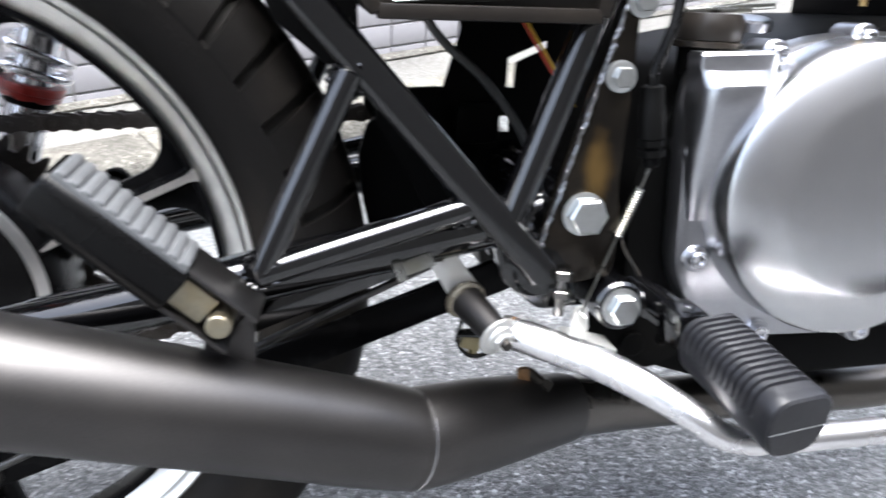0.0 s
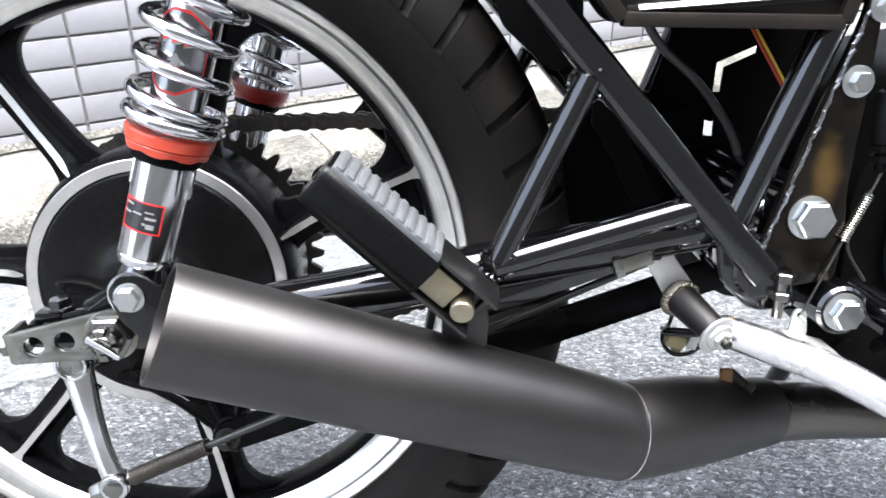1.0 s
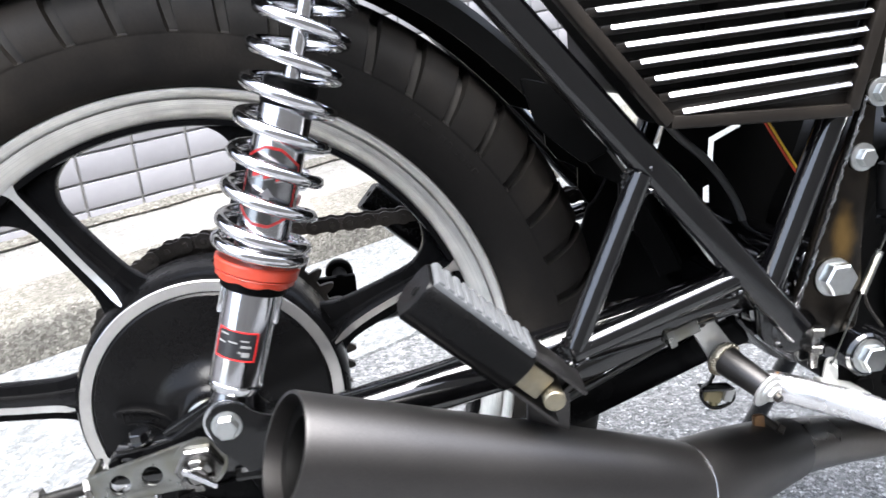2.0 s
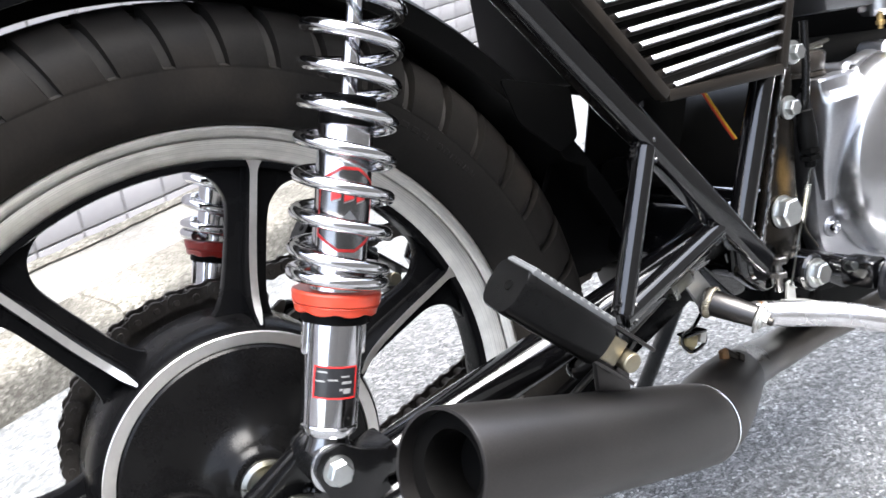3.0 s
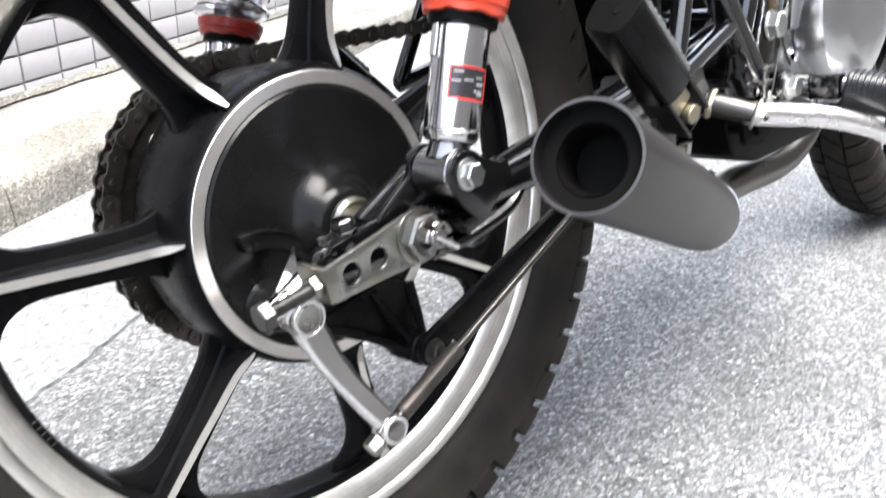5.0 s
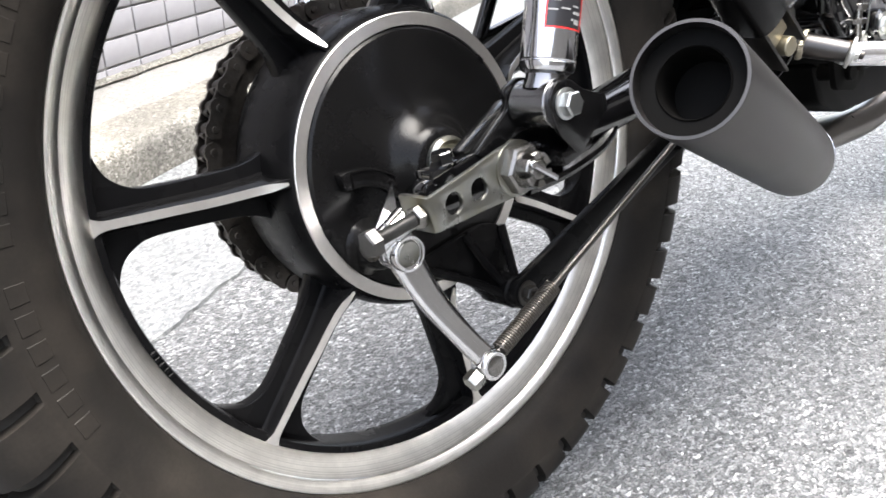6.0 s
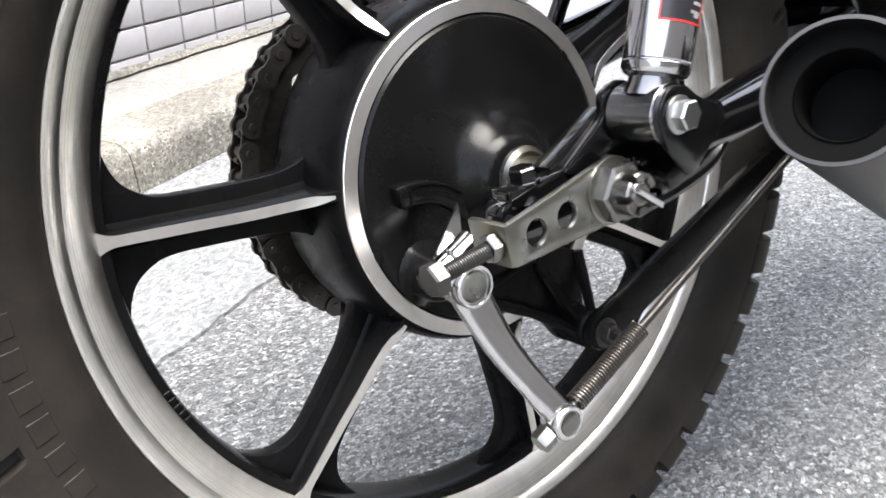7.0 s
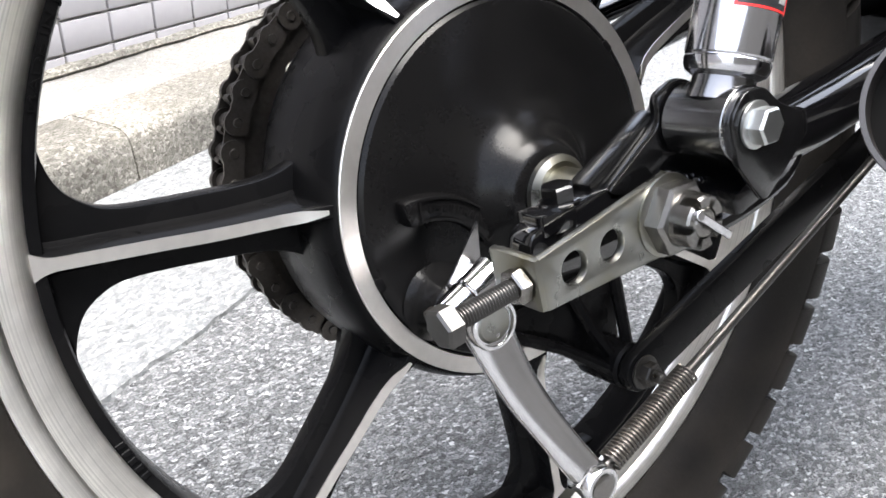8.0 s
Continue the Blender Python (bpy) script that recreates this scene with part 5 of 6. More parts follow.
def build_inner():
    """The dark parts between wheel and engine."""
    # mudguard over the front upper part of the tyre
    bm = bmesh.new()
    rows = []
    for i in range(41):
        a = radians(118 - 109 * i / 40)
        fl = 0.346 if i in (31, 32, 35) else 0.336
        sec = [(-0.050, fl), (-0.048, 0.354), (-0.032, 0.362), (0, 0.365), (0.032, 0.362), (0.048, 0.354), (0.050, fl), (0.047, fl), (0.045, 0.352), (0.031, 0.359), (0, 0.362), (-0.031, 0.359), (-0.045, 0.352), (-0.047, fl)]
        # the guard runs straighter down ahead of the wheel
        k = 1.0 + 0.10 * max(0, (i - 26) / 14) ** 2
        rows.append([bm.verts.new(on_arc(a, r * k, yy)) for yy, r in sec])
    for p, q in zip(rows, rows[1:]):
        for k in range(len(p)):
            j = (k + 1) % len(p)
            bm.faces.new((p[k], p[j], q[j], q[k]))
    bm.faces.new(rows[0])
    bm.faces.new(rows[-1])
    guard = part("mudguard", bm, BLACKPLASTIC, motorcycle, "black plastic rear mudguard")
    part("side_flap", plate(rounded([(0.255, 0.228), (0.322, 0.208), (0.322, 0.166), (0.302, 0.158), (0.266, 0.190)], 0.006), -0.0560, -0.0590, bevel=0.001), BLACKPLASTIC, guard)
    box = plate(rounded([(0.405, 0.060), (0.388, 0.122), (0.409, 0.186), (0.380, 0.194), (0.375, 0.330), (0.530, 0.330), (0.540, 0.170), (0.500, 0.060)], 0.010), 0.020, 0.022,
                [((0.4434, 0.1331), (0.4450, 0.1562), (0.4765, 0.1690), (0.4760, 0.1630), (0.4510, 0.1524), (0.4495, 0.1330)),
                 ((0.4380, 0.0980), (0.4388, 0.1195), (0.4460, 0.1198), (0.4460, 0.0975))])
    box = part("air_box", box, BLACKPLASTIC, motorcycle, "black plastic air box")
    part("box_rim", plate(rounded([(0.400, 0.090), (0.402, 0.122), (0.436, 0.122), (0.436, 0.090)], 0.008), 0.012, 0.0195, bevel=0.002), BLACKPLASTIC, box)
    part("battery_case", plate(rounded([(0.345, 0.205), (0.345, 0.330), (0.500, 0.330), (0.500, 0.200)], 0.008), -0.110, 0.100, bevel=0.003), BLACKPLASTIC, motorcycle, "black plastic battery case")
    part("crankcase", plate(rounded([(0.545, 0.160), (0.520, 0.120), (0.500, 0.080), (0.500, -0.020), (0.560, -0.045), (0.860, -0.045), (0.880, 0.185), (0.700, 0.186)], 0.02), -0.103, 0.130, bevel=0.004), BLACKPLASTIC, motorcycle, "dark engine case")
    part("sump", plate(rounded([(0.520, -0.030), (0.540, -0.078), (0.600, -0.100), (0.800, -0.100), (0.840, -0.030)], 0.012), -0.064, 0.064, bevel=0.004), BLACKPLASTIC, motorcycle, "dark engine sump")
    # made-up plate that fills the dark space below the pedal sleeve
    bm = plate(rounded([(0.470, -0.010), (0.540, -0.020), (0.548, -0.046), (0.520, -0.058), (0.478, -0.050)], 0.008), -0.104, -0.110, [(0.530, -0.034, 0.006)], bevel=0.001)
    join(bm, rod((0.505, -0.115, -0.036), (0.505, -0.080, -0.036), 0.009, 20))
    part("pedal_bracket", bm, SOOT, motorcycle, "generic black filler plate under the brake pedal")
    part("pivot_bracket", plate(rounded([(0.425, 0.085), (0.480, 0.085), (0.490, -0.010), (0.440, -0.010), (0.400, 0.035)], 0.01), -0.098, 0.098, bevel=0.003), GLOSS, motorcycle)
    part("stand_bracket", plate(rounded([(0.420, 0.010), (0.500, 0.015), (0.560, -0.035), (0.540, -0.052), (0.470, -0.045), (0.425, -0.020)], 0.008), 0.022, 0.070, bevel=0.003), OILY, motorcycle)
    part("inner_guard", plate(rounded([(0.338, 0.112), (0.352, 0.135), (0.395, 0.135), (0.440, 0.050), (0.440, 0.020), (0.332, 0.015), (0.3255, 0.050), (0.3240, 0.085), (0.332, 0.108)], 0.006), 0.020, 0.028, bevel=0.002), BLACKPLASTIC, motorcycle, "black plastic guard ahead of the tyre")
    part("breather_hose", tube(smooth_path([(0.355, -0.055, 0.215), (0.376, -0.050, 0.178), (0.408, -0.047, 0.148), (0.431, -0.040, 0.121), (0.445, -0.034, 0.098), (0.450, -0.030, 0.080)], 8), 0.0032, 14), HOSE, motorcycle, "grey breather hose")
    part("wire_sleeve", tube(smooth_path([(0.4110, -0.0985, 0.2060), (0.4275, -0.0990, 0.1790), (0.4440, -0.1000, 0.1525), (0.4560, -0.1020, 0.1330)], 6), 0.0009, 8), ORANGE, motorcycle, "red wire")
    part("wire", tube(smooth_path([(0.4135, -0.0985, 0.2060), (0.4300, -0.0990, 0.1795), (0.4466, -0.1000, 0.1530), (0.4585, -0.1020, 0.1330)], 6), 0.0010, 8), YELLOW, motorcycle, "yellow wire")
    # brake light switch, its spring and wire
    top, low = Vector((0.4910, -0.1470, 0.1505)), Vector((0.4930, -0.1470, 0.1110))
    ax = (low - top).normalized()
    bm = lathe([(0.0050, 0), (0.0068, 0.001), (0.0072, 0.012), (0.0080, 0.014), (0.0080, 0.032), (0.0066, 0.034)], top, ax, 24)
    join(bm, hexagon(top + ax * 0.0330, ax, 0.0085, 0.0045))
    join(bm, hexagon(top + ax * 0.0395, ax, 0.0085, 0.0045))
    join(bm, rod(top + ax * 0.033, top + ax * 0.050, 0.0050, 16))
    sw = part("brake_switch", bm, BLACKPLASTIC, motorcycle, "black brake light switch with spring")
    part("sheath", tube([top + Vector((-0.0003, 0, -0.002)), top + Vector((0.0004, -0.002, 0.010)), Vector((0.5043, -0.1425, 0.1856)), Vector((0.5120, -0.1380, 0.2200))], 0.0034, 14), PEGRUBBER, sw)
    a, b = top + ax * 0.049, Vector((0.4522, -0.1485, 0.0070))
    d = b - a
    bm = tube([a, a + d * 0.16], 0.0011, 6)
    join(bm, tube([a + d * 0.46, b, b + Vector((0.002, -0.003, -0.003))], 0.0008, 6))
    join(bm, helix(a + d * 0.15, d, 0.0027, 0, d.length * 0.32, 20, 0.0007, 6, 12))
    part("spring", bm, ZINC, sw, "thin wire spring")
    part("earth_wire", tube(smooth_path([(0.4900, -0.1500, 0.030), (0.4780, -0.1480, 0.050), (0.4770, -0.1470, 0.068)], 5), 0.0011, 6), OILY, motorcycle)


build_inner()
part("shock_stud", join(block((0.050, 0.010, 0.028), Matrix.Translation((0.100, 0.1255, 0.032)), 0.003), join(rod((0.110, 0.122, 0.040), (0.110, 0.172, 0.042), 0.0075, 20), lathe([(0.012, 0), (0.014, 0.002), (0.014, 0.010), (0.012, 0.012)], (0.110, 0.150, 0.041), (0, 1, 0), 24))), BLACKPLASTIC, motorcycle, "black rubber stud on the swingarm")


def build_engine():
    cx, cz = 0.637, 0.078
    # clutch cover: outer skirt, then the raised round face
    out = rounded([(0.5225, 0.128), (0.5280, 0.162), (0.5700, 0.165), (0.6050, 0.176), (0.6600, 0.180), (0.7300, 0.166), (0.7560, 0.120), (0.7560, 0.040), (0.7300, -0.010), (0.6700, -0.036), (0.5850, -0.032), (0.5420, -0.014), (0.5225, 0.020)], 0.022)
    bm = plate(out, -0.105, -0.1300, bevel=0.009)
    cover = part("clutch_cover", bm, SKIRTALLOY, motorcycle, "silver clear-coated alloy clutch cover", angle=40)
    part("cover_face", lathe([(0.0990, 0), (0.0985, -0.012), (0.0975, -0.0240), (0.0958, -0.0285), (0.0925, -0.0312), (0.0860, -0.0344), (0.0770, -0.0382), (0.0680, -0.0412), (0.0650, -0.0421), (0.0620, -0.0427), (0.0450, -0.0437), (0.0220, -0.0441), (0.0001, -0.0443)], (cx, -0.131, cz), n=90), CASTALLOY, cover, "polished round alloy face", angle=22)
    # oil filler hump
    hump = bmesh.new()
    rings = []
    for z, hx, hy, e in ((0.060, 0.022, 0.004, 0.7), (0.085, 0.025, 0.010, 0.7), (0.110, 0.0262, 0.016, 0.75), (0.135, 0.0265, 0.0205, 0.8), (0.1465, 0.0265, 0.0222, 0.8), (0.1490, 0.0262, 0.0215, 0.8), (0.1570, 0.0258, 0.0105, 0.25), (0.1590, 0.0262, 0.0098, 0.2), (0.1665, 0.0262, 0.0095, 0.2), (0.1685, 0.0250, 0.0080, 0.2)):
        rings.append([hump.verts.new((0.5510 + hx * math.copysign(abs(math.cos(t)) ** 0.7, math.cos(t)), -0.132 - hy * max(0, math.sin(t)) ** e + (0.01 if math.sin(t) < 0 else 0), z)) for t in [math.pi * 2 * k / 48 for k in range(48)]])
    for p, q in zip(rings, rings[1:]):
        for k in range(48):
            hump.faces.new((p[k], p[(k + 1) % 48], q[(k + 1) % 48], q[k]))
    hump.faces.new(rings[-1])
    hump.faces.new(rings[0])
    part("oil_filler", hump, SKIRTALLOY, cover)
    for x, z in ((0.5340, 0.1065), (0.5384, 0.0322), (0.5807, 0.1653), (0.6420, 0.1745), (0.5900, -0.026), (0.6700, -0.030), (0.7200, 0.164), (0.7500, 0.08)):
        bm = rod((x, -0.105, z), (x, -0.1310, z), 0.0098, 24)
        part("screw_boss", bm, SKIRTALLOY, cover)
        part("cover_screw", lathe([(0.0062, 0), (0.0066, 0.001), (0.0060, 0.0050), (0.0045, 0.0060), (0.0032, 0.0060), (0.0030, 0.0030), (0.0001, 0.003)], (x, -0.1310, z), (0, -1, 0), 20), CHROME, cover)
    # cylinder foot and carburettor above
    carb = part("carburettor", block((0.074, 0.050, 0.054), Matrix.Translation((0.603, -0.100, 0.2460)) @ Matrix.Rotation(0.06, 4, "Y"), 0.006), SKIRTALLOY, motorcycle, "grey alloy carburettor body")
    part("float_bowl", lathe([(0.010, 0), (0.017, 0.004), (0.017, 0.026), (0.013, 0.031), (0.006, 0.032)], (0.652, -0.118, 0.238), (0, 0, -1), 28), SKIRTALLOY, carb)
    part("drain_screw", lathe([(0.0028, 0), (0.0028, 0.006), (0.0040, 0.0065), (0.0040, 0.010), (0.0022, 0.0105), (0.0022, 0.014)], (0.6405, -0.1258, 0.2085), (0, 0, -1), 12), BRASSY, carb)
    part("case_cap", lathe([(0.0130, 0), (0.0130, 0.006), (0.0110, 0.0075), (0.004, 0.008)], (0.5850, -0.0900, 0.1800), (0, -0.2, 1), 24), SKIRTALLOY, motorcycle, "small alloy cap on the engine case")
    boot = part("intake_boot", lathe([(0.018, 0), (0.0212, 0.001), (0.0218, 0.004), (0.0226, 0.009), (0.0218, 0.014), (0.0205, 0.0175), (0.017, 0.018)], (0.5455, -0.105, 0.1730), (0.06, 0, 1), 40), BOOTRUBBER, motorcycle, "brown rubber intake boot")
    part("clamp", lathe([(0.0215, 0), (0.0230, 0.0005), (0.0230, 0.0040), (0.0215, 0.0045)], (0.5452, -0.105, 0.1690), (0.06, 0, 1), 40), DULLSTEEL, boot)
    part("neck", rod((0.5450, -0.105, 0.150), (0.5455, -0.105, 0.174), 0.0185, 28), BLACKPLASTIC, boot)
    part("bracket", join(rod((0.5270, -0.110, 0.1925), (0.5920, -0.104, 0.1950), 0.0021, 10), block((0.022, 0.012, 0.003), Matrix.Translation((0.560, -0.108, 0.1925)), 0.001)), ZINC, boot)
    cyl = part("cylinder", block((0.170, 0.200, 0.240), Matrix.Translation((0.818, 0.0, 0.275)), 0.01), BLACKPLASTIC, motorcycle, "black finned cylinder")
    for k in range(7):
        part("fin", block((0.190, 0.220, 0.0040), Matrix.Translation((0.830, 0.0, 0.215 + 0.022 * k)), 0.001, 1), BLACKPLASTIC, cyl)


build_engine()


# ---- exhaust ----
def build_exhaust():
    rear, front = Vector((0.0620, -0.2150, 0.0405)), Vector((0.3400, -0.1335, -0.0825))
    d = front - rear
    length = d.length
    prof = [(0.0325, 0.0), (0.0345, 0.0), (0.0349, 0.0015), (0.0349, length - 0.030), (0.0345, length - 0.012), (0.0338, length - 0.001), (0.0300, length), (0.0300, length - 0.004), (0.0322, 0.03), (0.0325, 0.0)]
    muffler = part("muffler", lathe(prof[:-1], rear, d, 72, closed=True), HEATBLACK, motorcycle, "matt heat-resistant black muffler", angle=40)
    part("end_plate", lathe([(0.0325, 0.011), (0.0225, 0.0110), (0.0215, 0.0100), (0.0205, 0.0135), (0.0200, 0.0180), (0.0200, 0.150), (0.0212, 0.150), (0.0212, 0.020), (0.0325, 0.020)], rear, d, 60, closed=True), SOOT, muffler, "black inner tail pipe")
    part("baffle", lathe([(0.0001, 0.040), (0.0212, 0.040)], rear, d, 40, caps=False), SOOT, muffler)
    # front cone and pipe
    n1, n2, n3, n4 = front, Vector((0.362, -0.1225, -0.0870)), Vector((0.474, -0.0565, -0.1140)), Vector((0.600, -0.006, -0.1470))
    path = smooth_path([front - d * 0.012, n1, n2, Vector((0.400, -0.1005, -0.0955)), Vector((0.437, -0.0785, -0.1048)), n3], 4)
    pipe = part("exhaust_pipe", tube(path, 0.03, 40, radii=[float(np.interp(p.x, [0.33, 0.342, 0.362, 0.400, 0.437, 0.474], [0.0330, 0.0344, 0.0344, 0.0334, 0.0308, 0.0278])) for p in path]), HEATBLACK, muffler, angle=50)
    part("weld_ring", lathe([(0.0330, 0), (0.0345, 0.0005), (0.0345, 0.0011), (0.0330, 0.0016)], n1 - d.normalized() * 0.0006, d.normalized() + (n2 - n1).normalized(), 60), POLISHED, muffler)
    path = smooth_path([Vector((0.455, -0.0680, -0.1090)), n3, Vector((0.530, -0.0280, -0.1310)), n4, (0.68, 0.002, -0.150), (0.84, 0.0, -0.148), (0.93, 0.0, -0.080), (0.93, 0.0, 0.12)], 8)
    part("header_pipe", tube([Vector(p) for p in path], 0.0205, 36, radii=[float(np.interp(Vector(p).x, [0.46, 0.52, 0.58], [0.0258, 0.0240, 0.0220])) for p in path]), PIPESTEEL, muffler, "browned steel header pipe", angle=50)
    part("clamp_band", lathe([(0.0225, 0), (0.0267, 0.0006), (0.0267, 0.0030), (0.0225, 0.0036)], n3 + (n4 - n3).normalized() * 0.002, n4 - n3, 48), HEATBLACK, muffler)
    part("clamp_lug", plate(rounded([(0.4290, -0.0625), (0.4380, -0.0625), (0.4390, -0.0790), (0.4300, -0.0790)], 0.002), -0.0800, -0.0850, bevel=0.0008), RUST, muffler, "rusty clamp lug")
    a, d = Vector((0.4370, -0.0800, -0.0660)), Vector((0.0150, -0.0050, -0.0140)).normalized()
    bm = rod(a, a + d * 0.018, 0.0042, 14)
    join(bm, hexagon(a + d * 0.015, d, 0.0068, 0.0065))
    part("clamp_bolt", bm, DULLSTEEL, muffler, "dark clamp bolt")
    # hanger from the passenger peg bracket
    part("hanger", plate(rounded([(0.2130, -0.030), (0.2440, -0.040), (0.2480, 0.020), (0.2420, 0.048), (0.2200, 0.046), (0.2180, 0.005)], 0.004), -0.160, -0.1650, bevel=0.001), HEATBLACK, muffler)


build_exhaust()


# ---- foot pegs ----
def build_passenger_peg():
    """Folded up: its axis runs back and up. Built round the pivot with +x along the peg, z the tread side."""
    rubber = bmesh.new()
    sec = rounded([(-0.0130, -0.0180), (0.0130, -0.0180), (0.0185, -0.0080), (0.0190, 0.0080), (0.0150, 0.0140), (-0.0150, 0.0140), (-0.0190, 0.0080), (-0.0185, -0.0080)], 0.007, 4)
    xs = [(0.030, 0.94), (0.032, 1), (0.1130, 1), (0.1150, 0.94)]
    rings = [[rubber.verts.new((x, yy * s, z * s)) for yy, z in sec] for x, s in xs]
    for p, q in zip(rings, rings[1:]):
        for k in range(len(sec)):
            rubber.faces.new((p[k], p[(k + 1) % len(sec)], q[(k + 1) % len(sec)], q[k]))
    rubber.faces.new(rings[0])
    rubber.faces.new(rings[-1])
    peg = part("passenger_peg", rubber, PEGRUBBER, motorcycle, "folded passenger foot peg, ribbed top greyed for sky sheen")
    # ribs and base carry the sky's sheen as a lighter colour
    for k in range(11):
        part("tread_rib", block((0.0050, 0.030, 0.0056), Matrix.Translation((0.0360 + 0.0073 * k, 0, 0.0148)), 0.0013), PEGGREY, peg)
    part("tread_base", block((0.080, 0.031, 0.004), Matrix.Translation((0.0725, 0, 0.0140)), 0.001), PEGGREY, peg)
    # no real recess: a black disc paints the shade inside the end hole
    part("end_hole", lathe([(0.0001, 0), (0.0032, 0), (0.0032, 0.0012), (0.0001, 0.0012)], (0.1144, -0.004, 0), (1, 0, 0), 16), BLACKPLASTIC, peg)
    part("core", block((0.028, 0.020, 0.019), Matrix.Translation((0.022, 0, -0.001)), 0.002), BRASSZINC, peg)
    bm = block((0.046, 0.030, 0.0028), Matrix.Translation((0.009, 0.002, 0.0135)), 0.001)
    join(bm, block((0.046, 0.030, 0.0028), Matrix.Translation((0.009, 0.002, -0.0135)), 0.001))
    join(bm, block((0.004, 0.012, 0.028), Matrix.Translation((-0.013, 0.012, 0)), 0.001))
    part("bracket", bm, HEATBLACK, peg)
    part("pivot_pin", rod((0.000, -0.0150, -0.002), (0.000, 0.016, -0.002), 0.0072, 24), BRASSZINC, peg)
    return peg


peg = build_passenger_peg()
peg.matrix_basis = Matrix.Translation((0.2330, -0.1760, 0.0350)) @ Matrix(((-0.722, 0.10, 0.685, 0), (-0.02, 0.985, -0.168, 0), (0.692, 0.135, 0.709, 0), (0, 0, 0, 1)))
far_peg = copy_thing(peg, Matrix())
far_peg.matrix_basis = Matrix.Translation((0.2330, 0.1780, 0.0350)) @ Matrix(((-0.722, -0.10, 0.685, 0), (0.02, 0.985, 0.168, 0), (0.692, -0.135, 0.709, 0), (0, 0, 0, 1)))


def build_rider_peg():
    a, b = Vector((0.5150, -0.1950, 0.0050)), Vector((0.5270, -0.2750, -0.0110))
    d = (b - a).normalized()
    x = (Vector((1, 0, 0)) - d * d.x).normalized()
    z = x.cross(d) * -1
    if z.z < 0:
        z = -z
    m = Matrix.Translation(a) @ Matrix((x, z, d)).transposed().to_4x4()
    sec = rounded([(-0.0120, -0.0225), (0.0120, -0.0225), (0.0200, -0.0090), (0.0200, 0.0100), (0.0130, 0.0165), (-0.0130, 0.0165), (-0.0200, 0.0100), (-0.0200, -0.0090)], 0.008, 4)
    bm = bmesh.new()
    rings = []
    steps = [(0.0, 0.90), (0.002, 1.0)]
    for k in range(13):
        s = 0.005 + 0.0051 * k
        steps += [(s, 1.0), (s + 0.0007, 0.90), (s + 0.0024, 0.90), (s + 0.0031, 1.0)]
    steps += [(0.0745, 1.02), (0.078, 1.02), (0.0810, 0.98), (0.0825, 0.9)]
    for h, s in steps:
        rings.append([bm.verts.new(m @ Vector((u * (s if v > 0.004 or h < 0.002 or h > 0.08 else 1.0), v * (s if v > 0.004 or h < 0.002 or h > 0.08 else 1.0), h))) for u, v in sec])
    for p, q in zip(rings, rings[1:]):
        for k in range(len(sec)):
            bm.faces.new((p[k], p[(k + 1) % len(sec)], q[(k + 1) % len(sec)], q[k]))
    bm.faces.new(rings[0])
    bm.faces.new(rings[-1])
    ob = part("rider_peg", bm, RIDERRUBBER, motorcycle, "ribbed dark grey rubber rider foot peg", angle=28)
    part("parting_line", block((0.0370, 0.0006, 0.0008), m @ Matrix.Translation((0, -0.0040, 0.0826)), 0), PEGGREY, ob)
    part("stem", join(rod((0.500, -0.120, 0.012), a, 0.0100, 18), block((0.020, 0.030, 0.024), Matrix.Translation((0.508, -0.178, 0.006)), 0.003)), GLOSS, ob)
    part("bracket", tube(smooth_path([(0.4750, -0.130, 0.0145), (0.500, -0.140, 0.006), (0.525, -0.150, -0.010)], 5), 0.0095, 14), GLOSS, ob)


build_rider_peg()


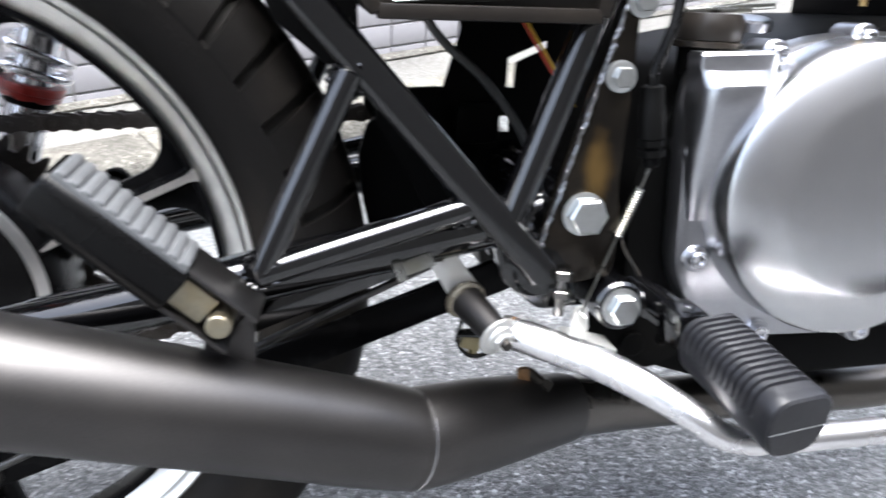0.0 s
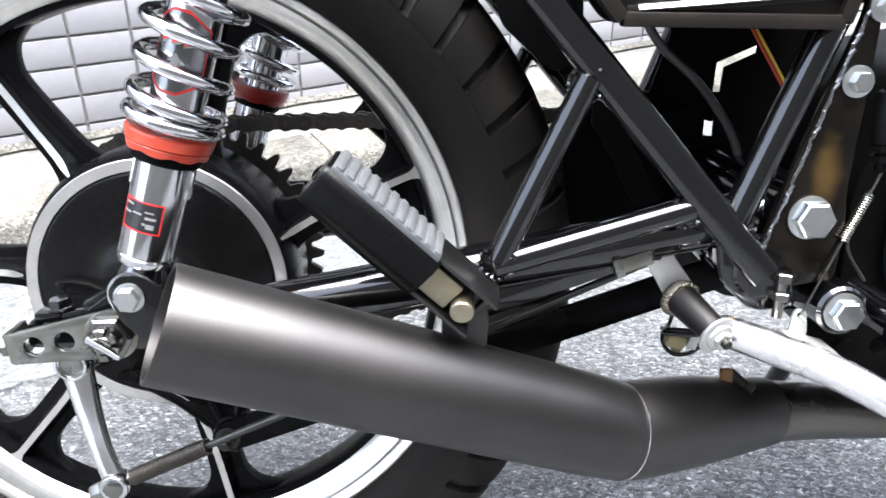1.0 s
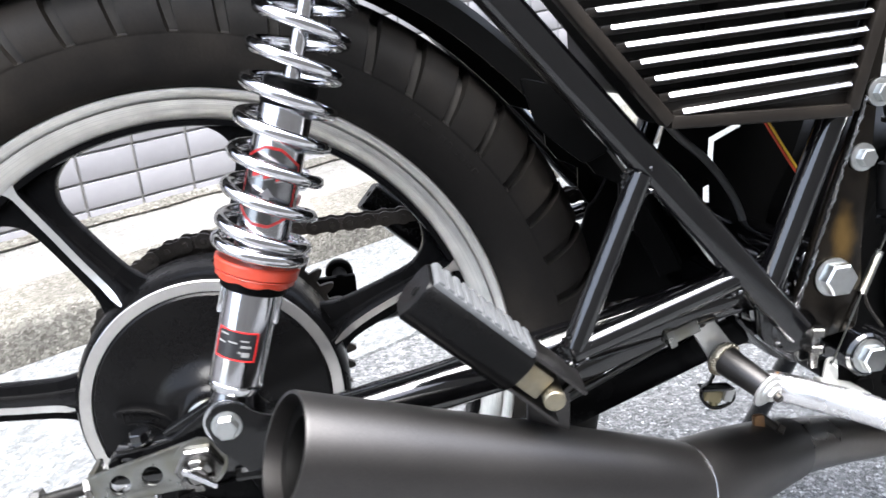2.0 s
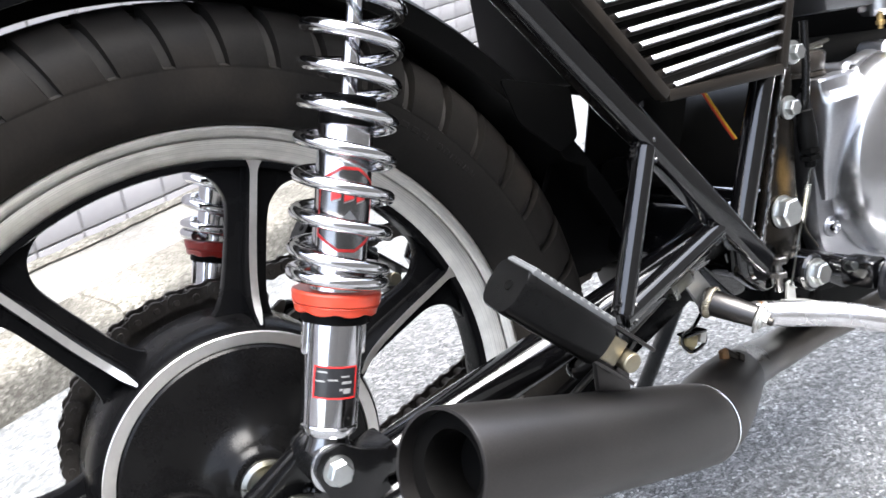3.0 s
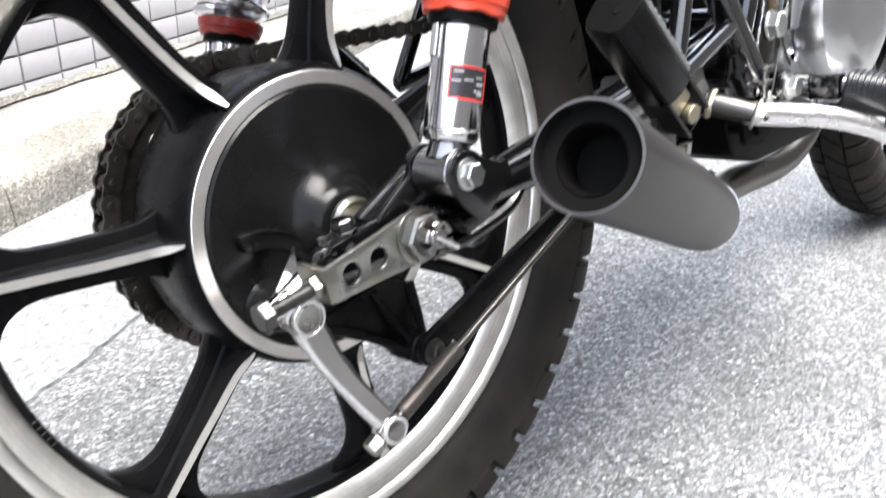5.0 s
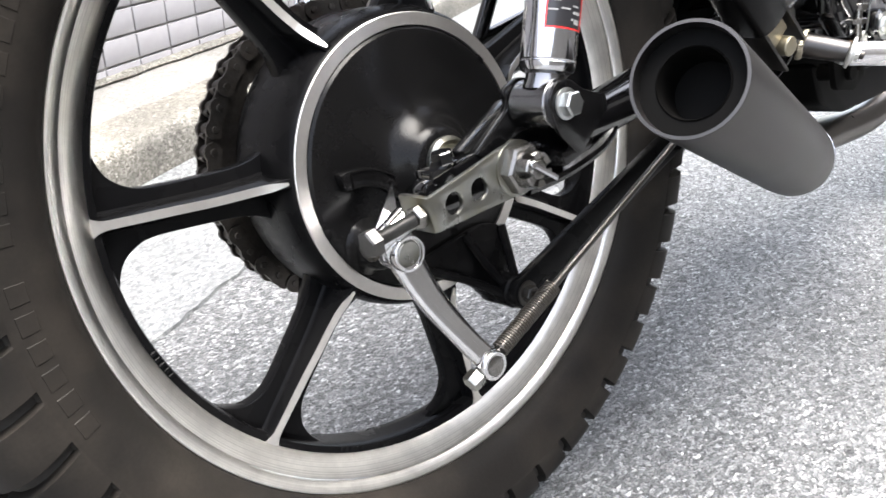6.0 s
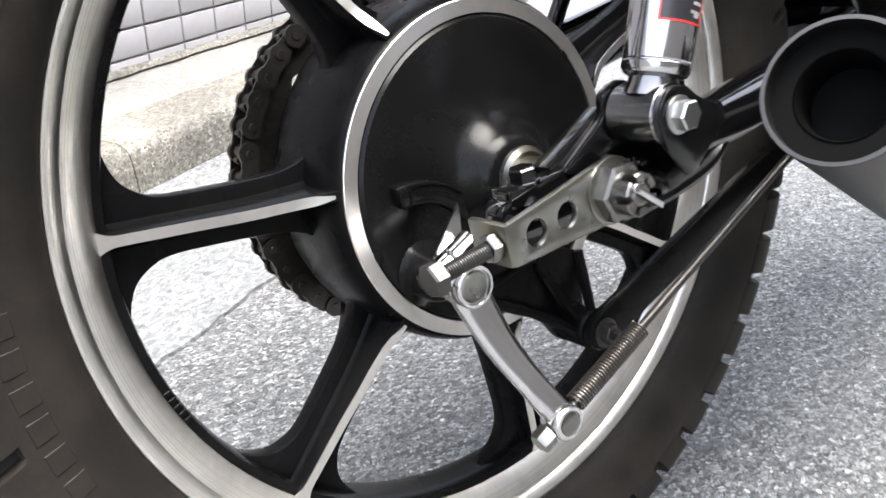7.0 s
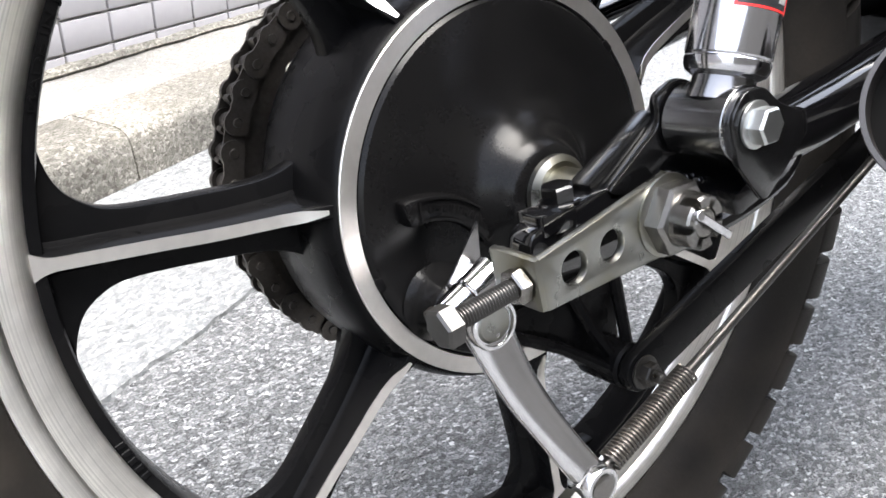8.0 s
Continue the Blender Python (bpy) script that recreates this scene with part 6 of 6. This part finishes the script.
def build_pedal():
    path = smooth_path([(0.3975, -0.1490, 0.0002), (0.4092, -0.1545, -0.0030), (0.4186, -0.1613, -0.0047), (0.4346, -0.1732, -0.0082), (0.4503, -0.1867, -0.0113), (0.4656, -0.2010, -0.0163), (0.4815, -0.2150, -0.0235), (0.4960, -0.2270, -0.0315), (0.5080, -0.2335, -0.0390), (0.5220, -0.2365, -0.0430), (0.5400, -0.2380, -0.0442), (0.5700, -0.2385, -0.0442), (0.6200, -0.2385, -0.0445), (0.7000, -0.2380, -0.0420)], 10)
    bm = tube(path, 0.009, 40, radii=[float(np.interp(p[0], [0.3975, 0.4010, 0.4250, 0.4650, 0.4986, 0.5328], [0.0092, 0.0104, 0.0108, 0.0102, 0.0088, 0.0080])) for p in path])
    pedal = part("brake_pedal", bm, SATINCHROME, motorcycle, "chrome-plated brake pedal", angle=50)
    part("pedal_pad", block((0.060, 0.045, 0.012), Matrix.Translation((0.715, -0.240, -0.034)), 0.004), PEGRUBBER, pedal)
    root, o = Vector((0.3790, -0.1180, 0.0130)), Vector((0.3940, -0.1590, 0.0005))
    ax = (o - root).normalized()
    part("pivot_sleeve", rod(root, o, 0.0118, 32, r2=0.0092), HEATBLACK, pedal)
    bm = bmesh.new()
    f, rng = frame_of(ax), random.Random(9)
    for k in range(34):
        a = 2 * math.pi * k / 34
        c = root + ax * (0.006 + rng.uniform(-0.0006, 0.0006)) + f @ Vector((0.0117 * math.cos(a), 0.0117 * math.sin(a), 0))
        join(bm, lathe([(0.0001, -0.0034), (0.0016, -0.0026), (0.0024, 0), (0.0016, 0.0026), (0.0001, 0.0034)], c, ax + f @ Vector((0.5, 0.3, 0)), 8))
    part("weld", bm, WELDGOLD, pedal, "golden weld bead")
    face = Vector((0.35, -0.85, -0.36)).normalized()
    bm = lathe([(0.0090, -0.001), (0.0134, 0), (0.0139, 0.0008), (0.0139, 0.0022), (0.0128, 0.0028), (0.0096, 0.0028), (0.0092, 0.0046), (0.0078, 0.0052), (0.0040, 0.0052)], o, face, 36)
    join(bm, hexagon(o + face * 0.0048, face, 0.0062, 0.0036))
    part("pivot_nut", bm, BRIGHTPLATE, pedal, "zinc nut and washers")
    part("stud", rod(o, o + face * 0.0125, 0.0034, 18, bevel=0.0008), DULLSTEEL, pedal)
    part("rust_ring", lathe([(0.0098, 0), (0.0107, 0.0006), (0.0108, 0.0022), (0.0098, 0.0030)], (0.4020, -0.1525, -0.0011), (0.0117, -0.0060, -0.0032), 32), RUST, pedal)
    # zinc crank plate up to the brake rod
    bm = plate(rounded([(0.3535, 0.0490), (0.3640, 0.0520), (0.3725, 0.0460), (0.3930, 0.0165), (0.3900, 0.0060), (0.3780, 0.0010), (0.3735, 0.0080), (0.3560, 0.0390)], 0.004), -0.1150, -0.1190, bevel=0.001)
    part("crank", bm, BRIGHTPLATE, pedal, "bright zinc crank plate")
    part("crank_pin", hexagon((0.3632, -0.1190, 0.0433), (0, -1, 0), 0.0056, 0.004), DULLSTEEL, pedal)
    part("clevis", join(block((0.026, 0.010, 0.0105), Matrix.Translation((0.3470, -0.1245, 0.0395)) @ Matrix.Rotation(-0.30, 4, "Y"), 0.002), block((0.006, 0.013, 0.0135), Matrix.Translation((0.3370, -0.1245, 0.0360)) @ Matrix.Rotation(-0.30, 4, "Y"), 0.001)), ZINC, pedal, "zinc-plated clevis")
    # tab for the switch spring, on a foot behind the tube
    bm = plate(capsule((0.4521, 0.0060), 0.0048, (0.4519, -0.0050), 0.0060), -0.1455, -0.1480, [(0.4522, 0.0070, 0.0017)], bevel=0.0005)
    join(bm, block((0.032, 0.024, 0.0030), Matrix.Translation((0.4530, -0.1590, -0.0075)) @ Matrix.Rotation(0.30, 4, "Y"), 0.001))
    part("tang", bm, BRIGHTPLATE, pedal, "bright spring tab")
    # plastic stop block in its wire clip under the crank
    part("stop_block", join(block((0.0150, 0.010, 0.0105), Matrix.Translation((0.3935, -0.0800, -0.0385)) @ Matrix.Rotation(0.35, 4, "Y"), 0.002), rod((0.3945, -0.080, -0.042), (0.3955, -0.080, -0.0510), 0.0036, 12)), BUFF, pedal, "yellowed plastic stop block")
    part("clip_face", block((0.0075, 0.009, 0.0110), Matrix.Translation((0.4055, -0.0830, -0.0380)) @ Matrix.Rotation(0.35, 4, "Y"), 0.001), BRIGHTPLATE, pedal)
    wire = [(0.3800, -0.1170, 0.0060), (0.3825, -0.1000, -0.0160), (0.3830, -0.0850, -0.0290), (0.3845, -0.0820, -0.0400), (0.3910, -0.0840, -0.0475), (0.4010, -0.0850, -0.0480), (0.4100, -0.0850, -0.0430), (0.4095, -0.0850, -0.0330)]
    part("return_clip", join(tube(smooth_path(wire, 5), 0.0016, 10), block((0.026, 0.012, 0.0025), Matrix.Translation((0.3950, -0.0840, -0.0305)) @ Matrix.Rotation(0.1, 4, "Y"), 0.0008)), GLOSS, pedal, "black wire clip")

build_pedal()


# ---- front wheel, far ahead ----
def build_front_wheel():
    bm = lathe([(0.215, -0.012), (0.240, -0.026), (0.245, -0.022), (0.235, 0.0), (0.245, 0.022), (0.240, 0.026), (0.215, 0.012)], n=72, closed=True)
    join(bm, lathe([(0.015, -0.05), (0.06, -0.045), (0.06, 0.045), (0.015, 0.05)], n=36, closed=True))
    for k in range(7):
        a = radians(10 + 360 * k / 7)
        join(bm, tube([on_arc(a, 0.05, 0), on_arc(a, 0.22, 0)], 0.012, 8))
    ob = part("front_wheel", bm, SATIN, motorcycle, "black cast front wheel", pose(1.300, 0, -0.031))
    build_tyre(ob)
    part("fork_leg", rod((1.300, -0.10, -0.031), (1.17, -0.10, 0.48), 0.018, 16), CHROME, motorcycle)
    part("fork_leg", rod((1.300, 0.10, -0.031), (1.17, 0.10, 0.48), 0.018, 16), CHROME, motorcycle)
    part("down_tube", rod((1.05, 0, 0.42), (0.90, 0, -0.04), 0.018, 16), GLOSS, motorcycle)
    part("top_tube", tube([(1.15, 0, 0.50), (1.05, 0, 0.45), (0.50, 0, 0.36), (0.135, 0, 0.385)], 0.02, 16), GLOSS, motorcycle)
    part("shock_mount", rod((0.1415, -0.145, 0.392), (0.1415, 0.145, 0.392), 0.012, 16), GLOSS, motorcycle)


build_front_wheel()


def build_seat():
    """Unseen seat and tank, added so that their undersides shade wheel, frame and engine."""
    sec = rounded([(-0.130, 0.405), (0.130, 0.405), (0.125, 0.470), (0.090, 0.500), (-0.090, 0.500), (-0.125, 0.470)], 0.02)
    bm = bmesh.new()
    rings = []
    for x, s, dz in ((-0.200, 0.80, 0.035), (-0.120, 0.95, 0.02), (0.05, 1.0, 0.005), (0.300, 1.0, -0.005), (0.480, 0.9, 0.0), (0.560, 0.75, 0.0)):
        rings.append([bm.verts.new((x, yy * s, z + dz)) for yy, z in sec])
    for p, q in zip(rings, rings[1:]):
        for k in range(len(sec)):
            bm.faces.new((p[k], p[(k + 1) % len(sec)], q[(k + 1) % len(sec)], q[k]))
    bm.faces.new(rings[0])
    bm.faces.new(rings[-1])
    part("seat", bm, BLACKPLASTIC, motorcycle, "black seat shape, unseen, shading wheel and frame")
    # The tank stays out of view and only keeps sky off the engine.
    tank = bmesh.new()
    rings = []
    for x, s, dz in ((0.540, 0.55, 0.02), (0.600, 0.85, 0.01), (0.740, 1.0, 0.015), (0.900, 1.0, 0.03), (1.010, 0.85, 0.05), (1.060, 0.5, 0.07)):
        rings.append([tank.verts.new((x, yy * s, 0.400 + (z - 0.405) * 1.7 * s + dz)) for yy, z in sec])
    for p, q in zip(rings, rings[1:]):
        for k in range(len(sec)):
            tank.faces.new((p[k], p[(k + 1) % len(sec)], q[(k + 1) % len(sec)], q[k]))
    tank.faces.new(rings[0])
    tank.faces.new(rings[-1])
    part("fuel_tank", tank, GLOSS, motorcycle, "gloss black tank shape, unseen, shading the engine")


build_seat()


def build_side_stand():
    def ground_under(x, y):
        up = BIKE.to_3x3().row[2]
        return -(AXLE_Z + up.x * x + up.y * y) / up.z
    foot = Vector((0.60, 0.240, ground_under(0.60, 0.240) + 0.004))
    bm = rod((0.64, 0.11, -0.02), foot, 0.011, 16)
    join(bm, block((0.06, 0.045, 0.006), Matrix.Translation(foot) @ BIKE.to_3x3().inverted().to_4x4(), 0.002))
    part("side_stand", bm, GLOSS, motorcycle, "black side stand propping the bike")


build_side_stand()
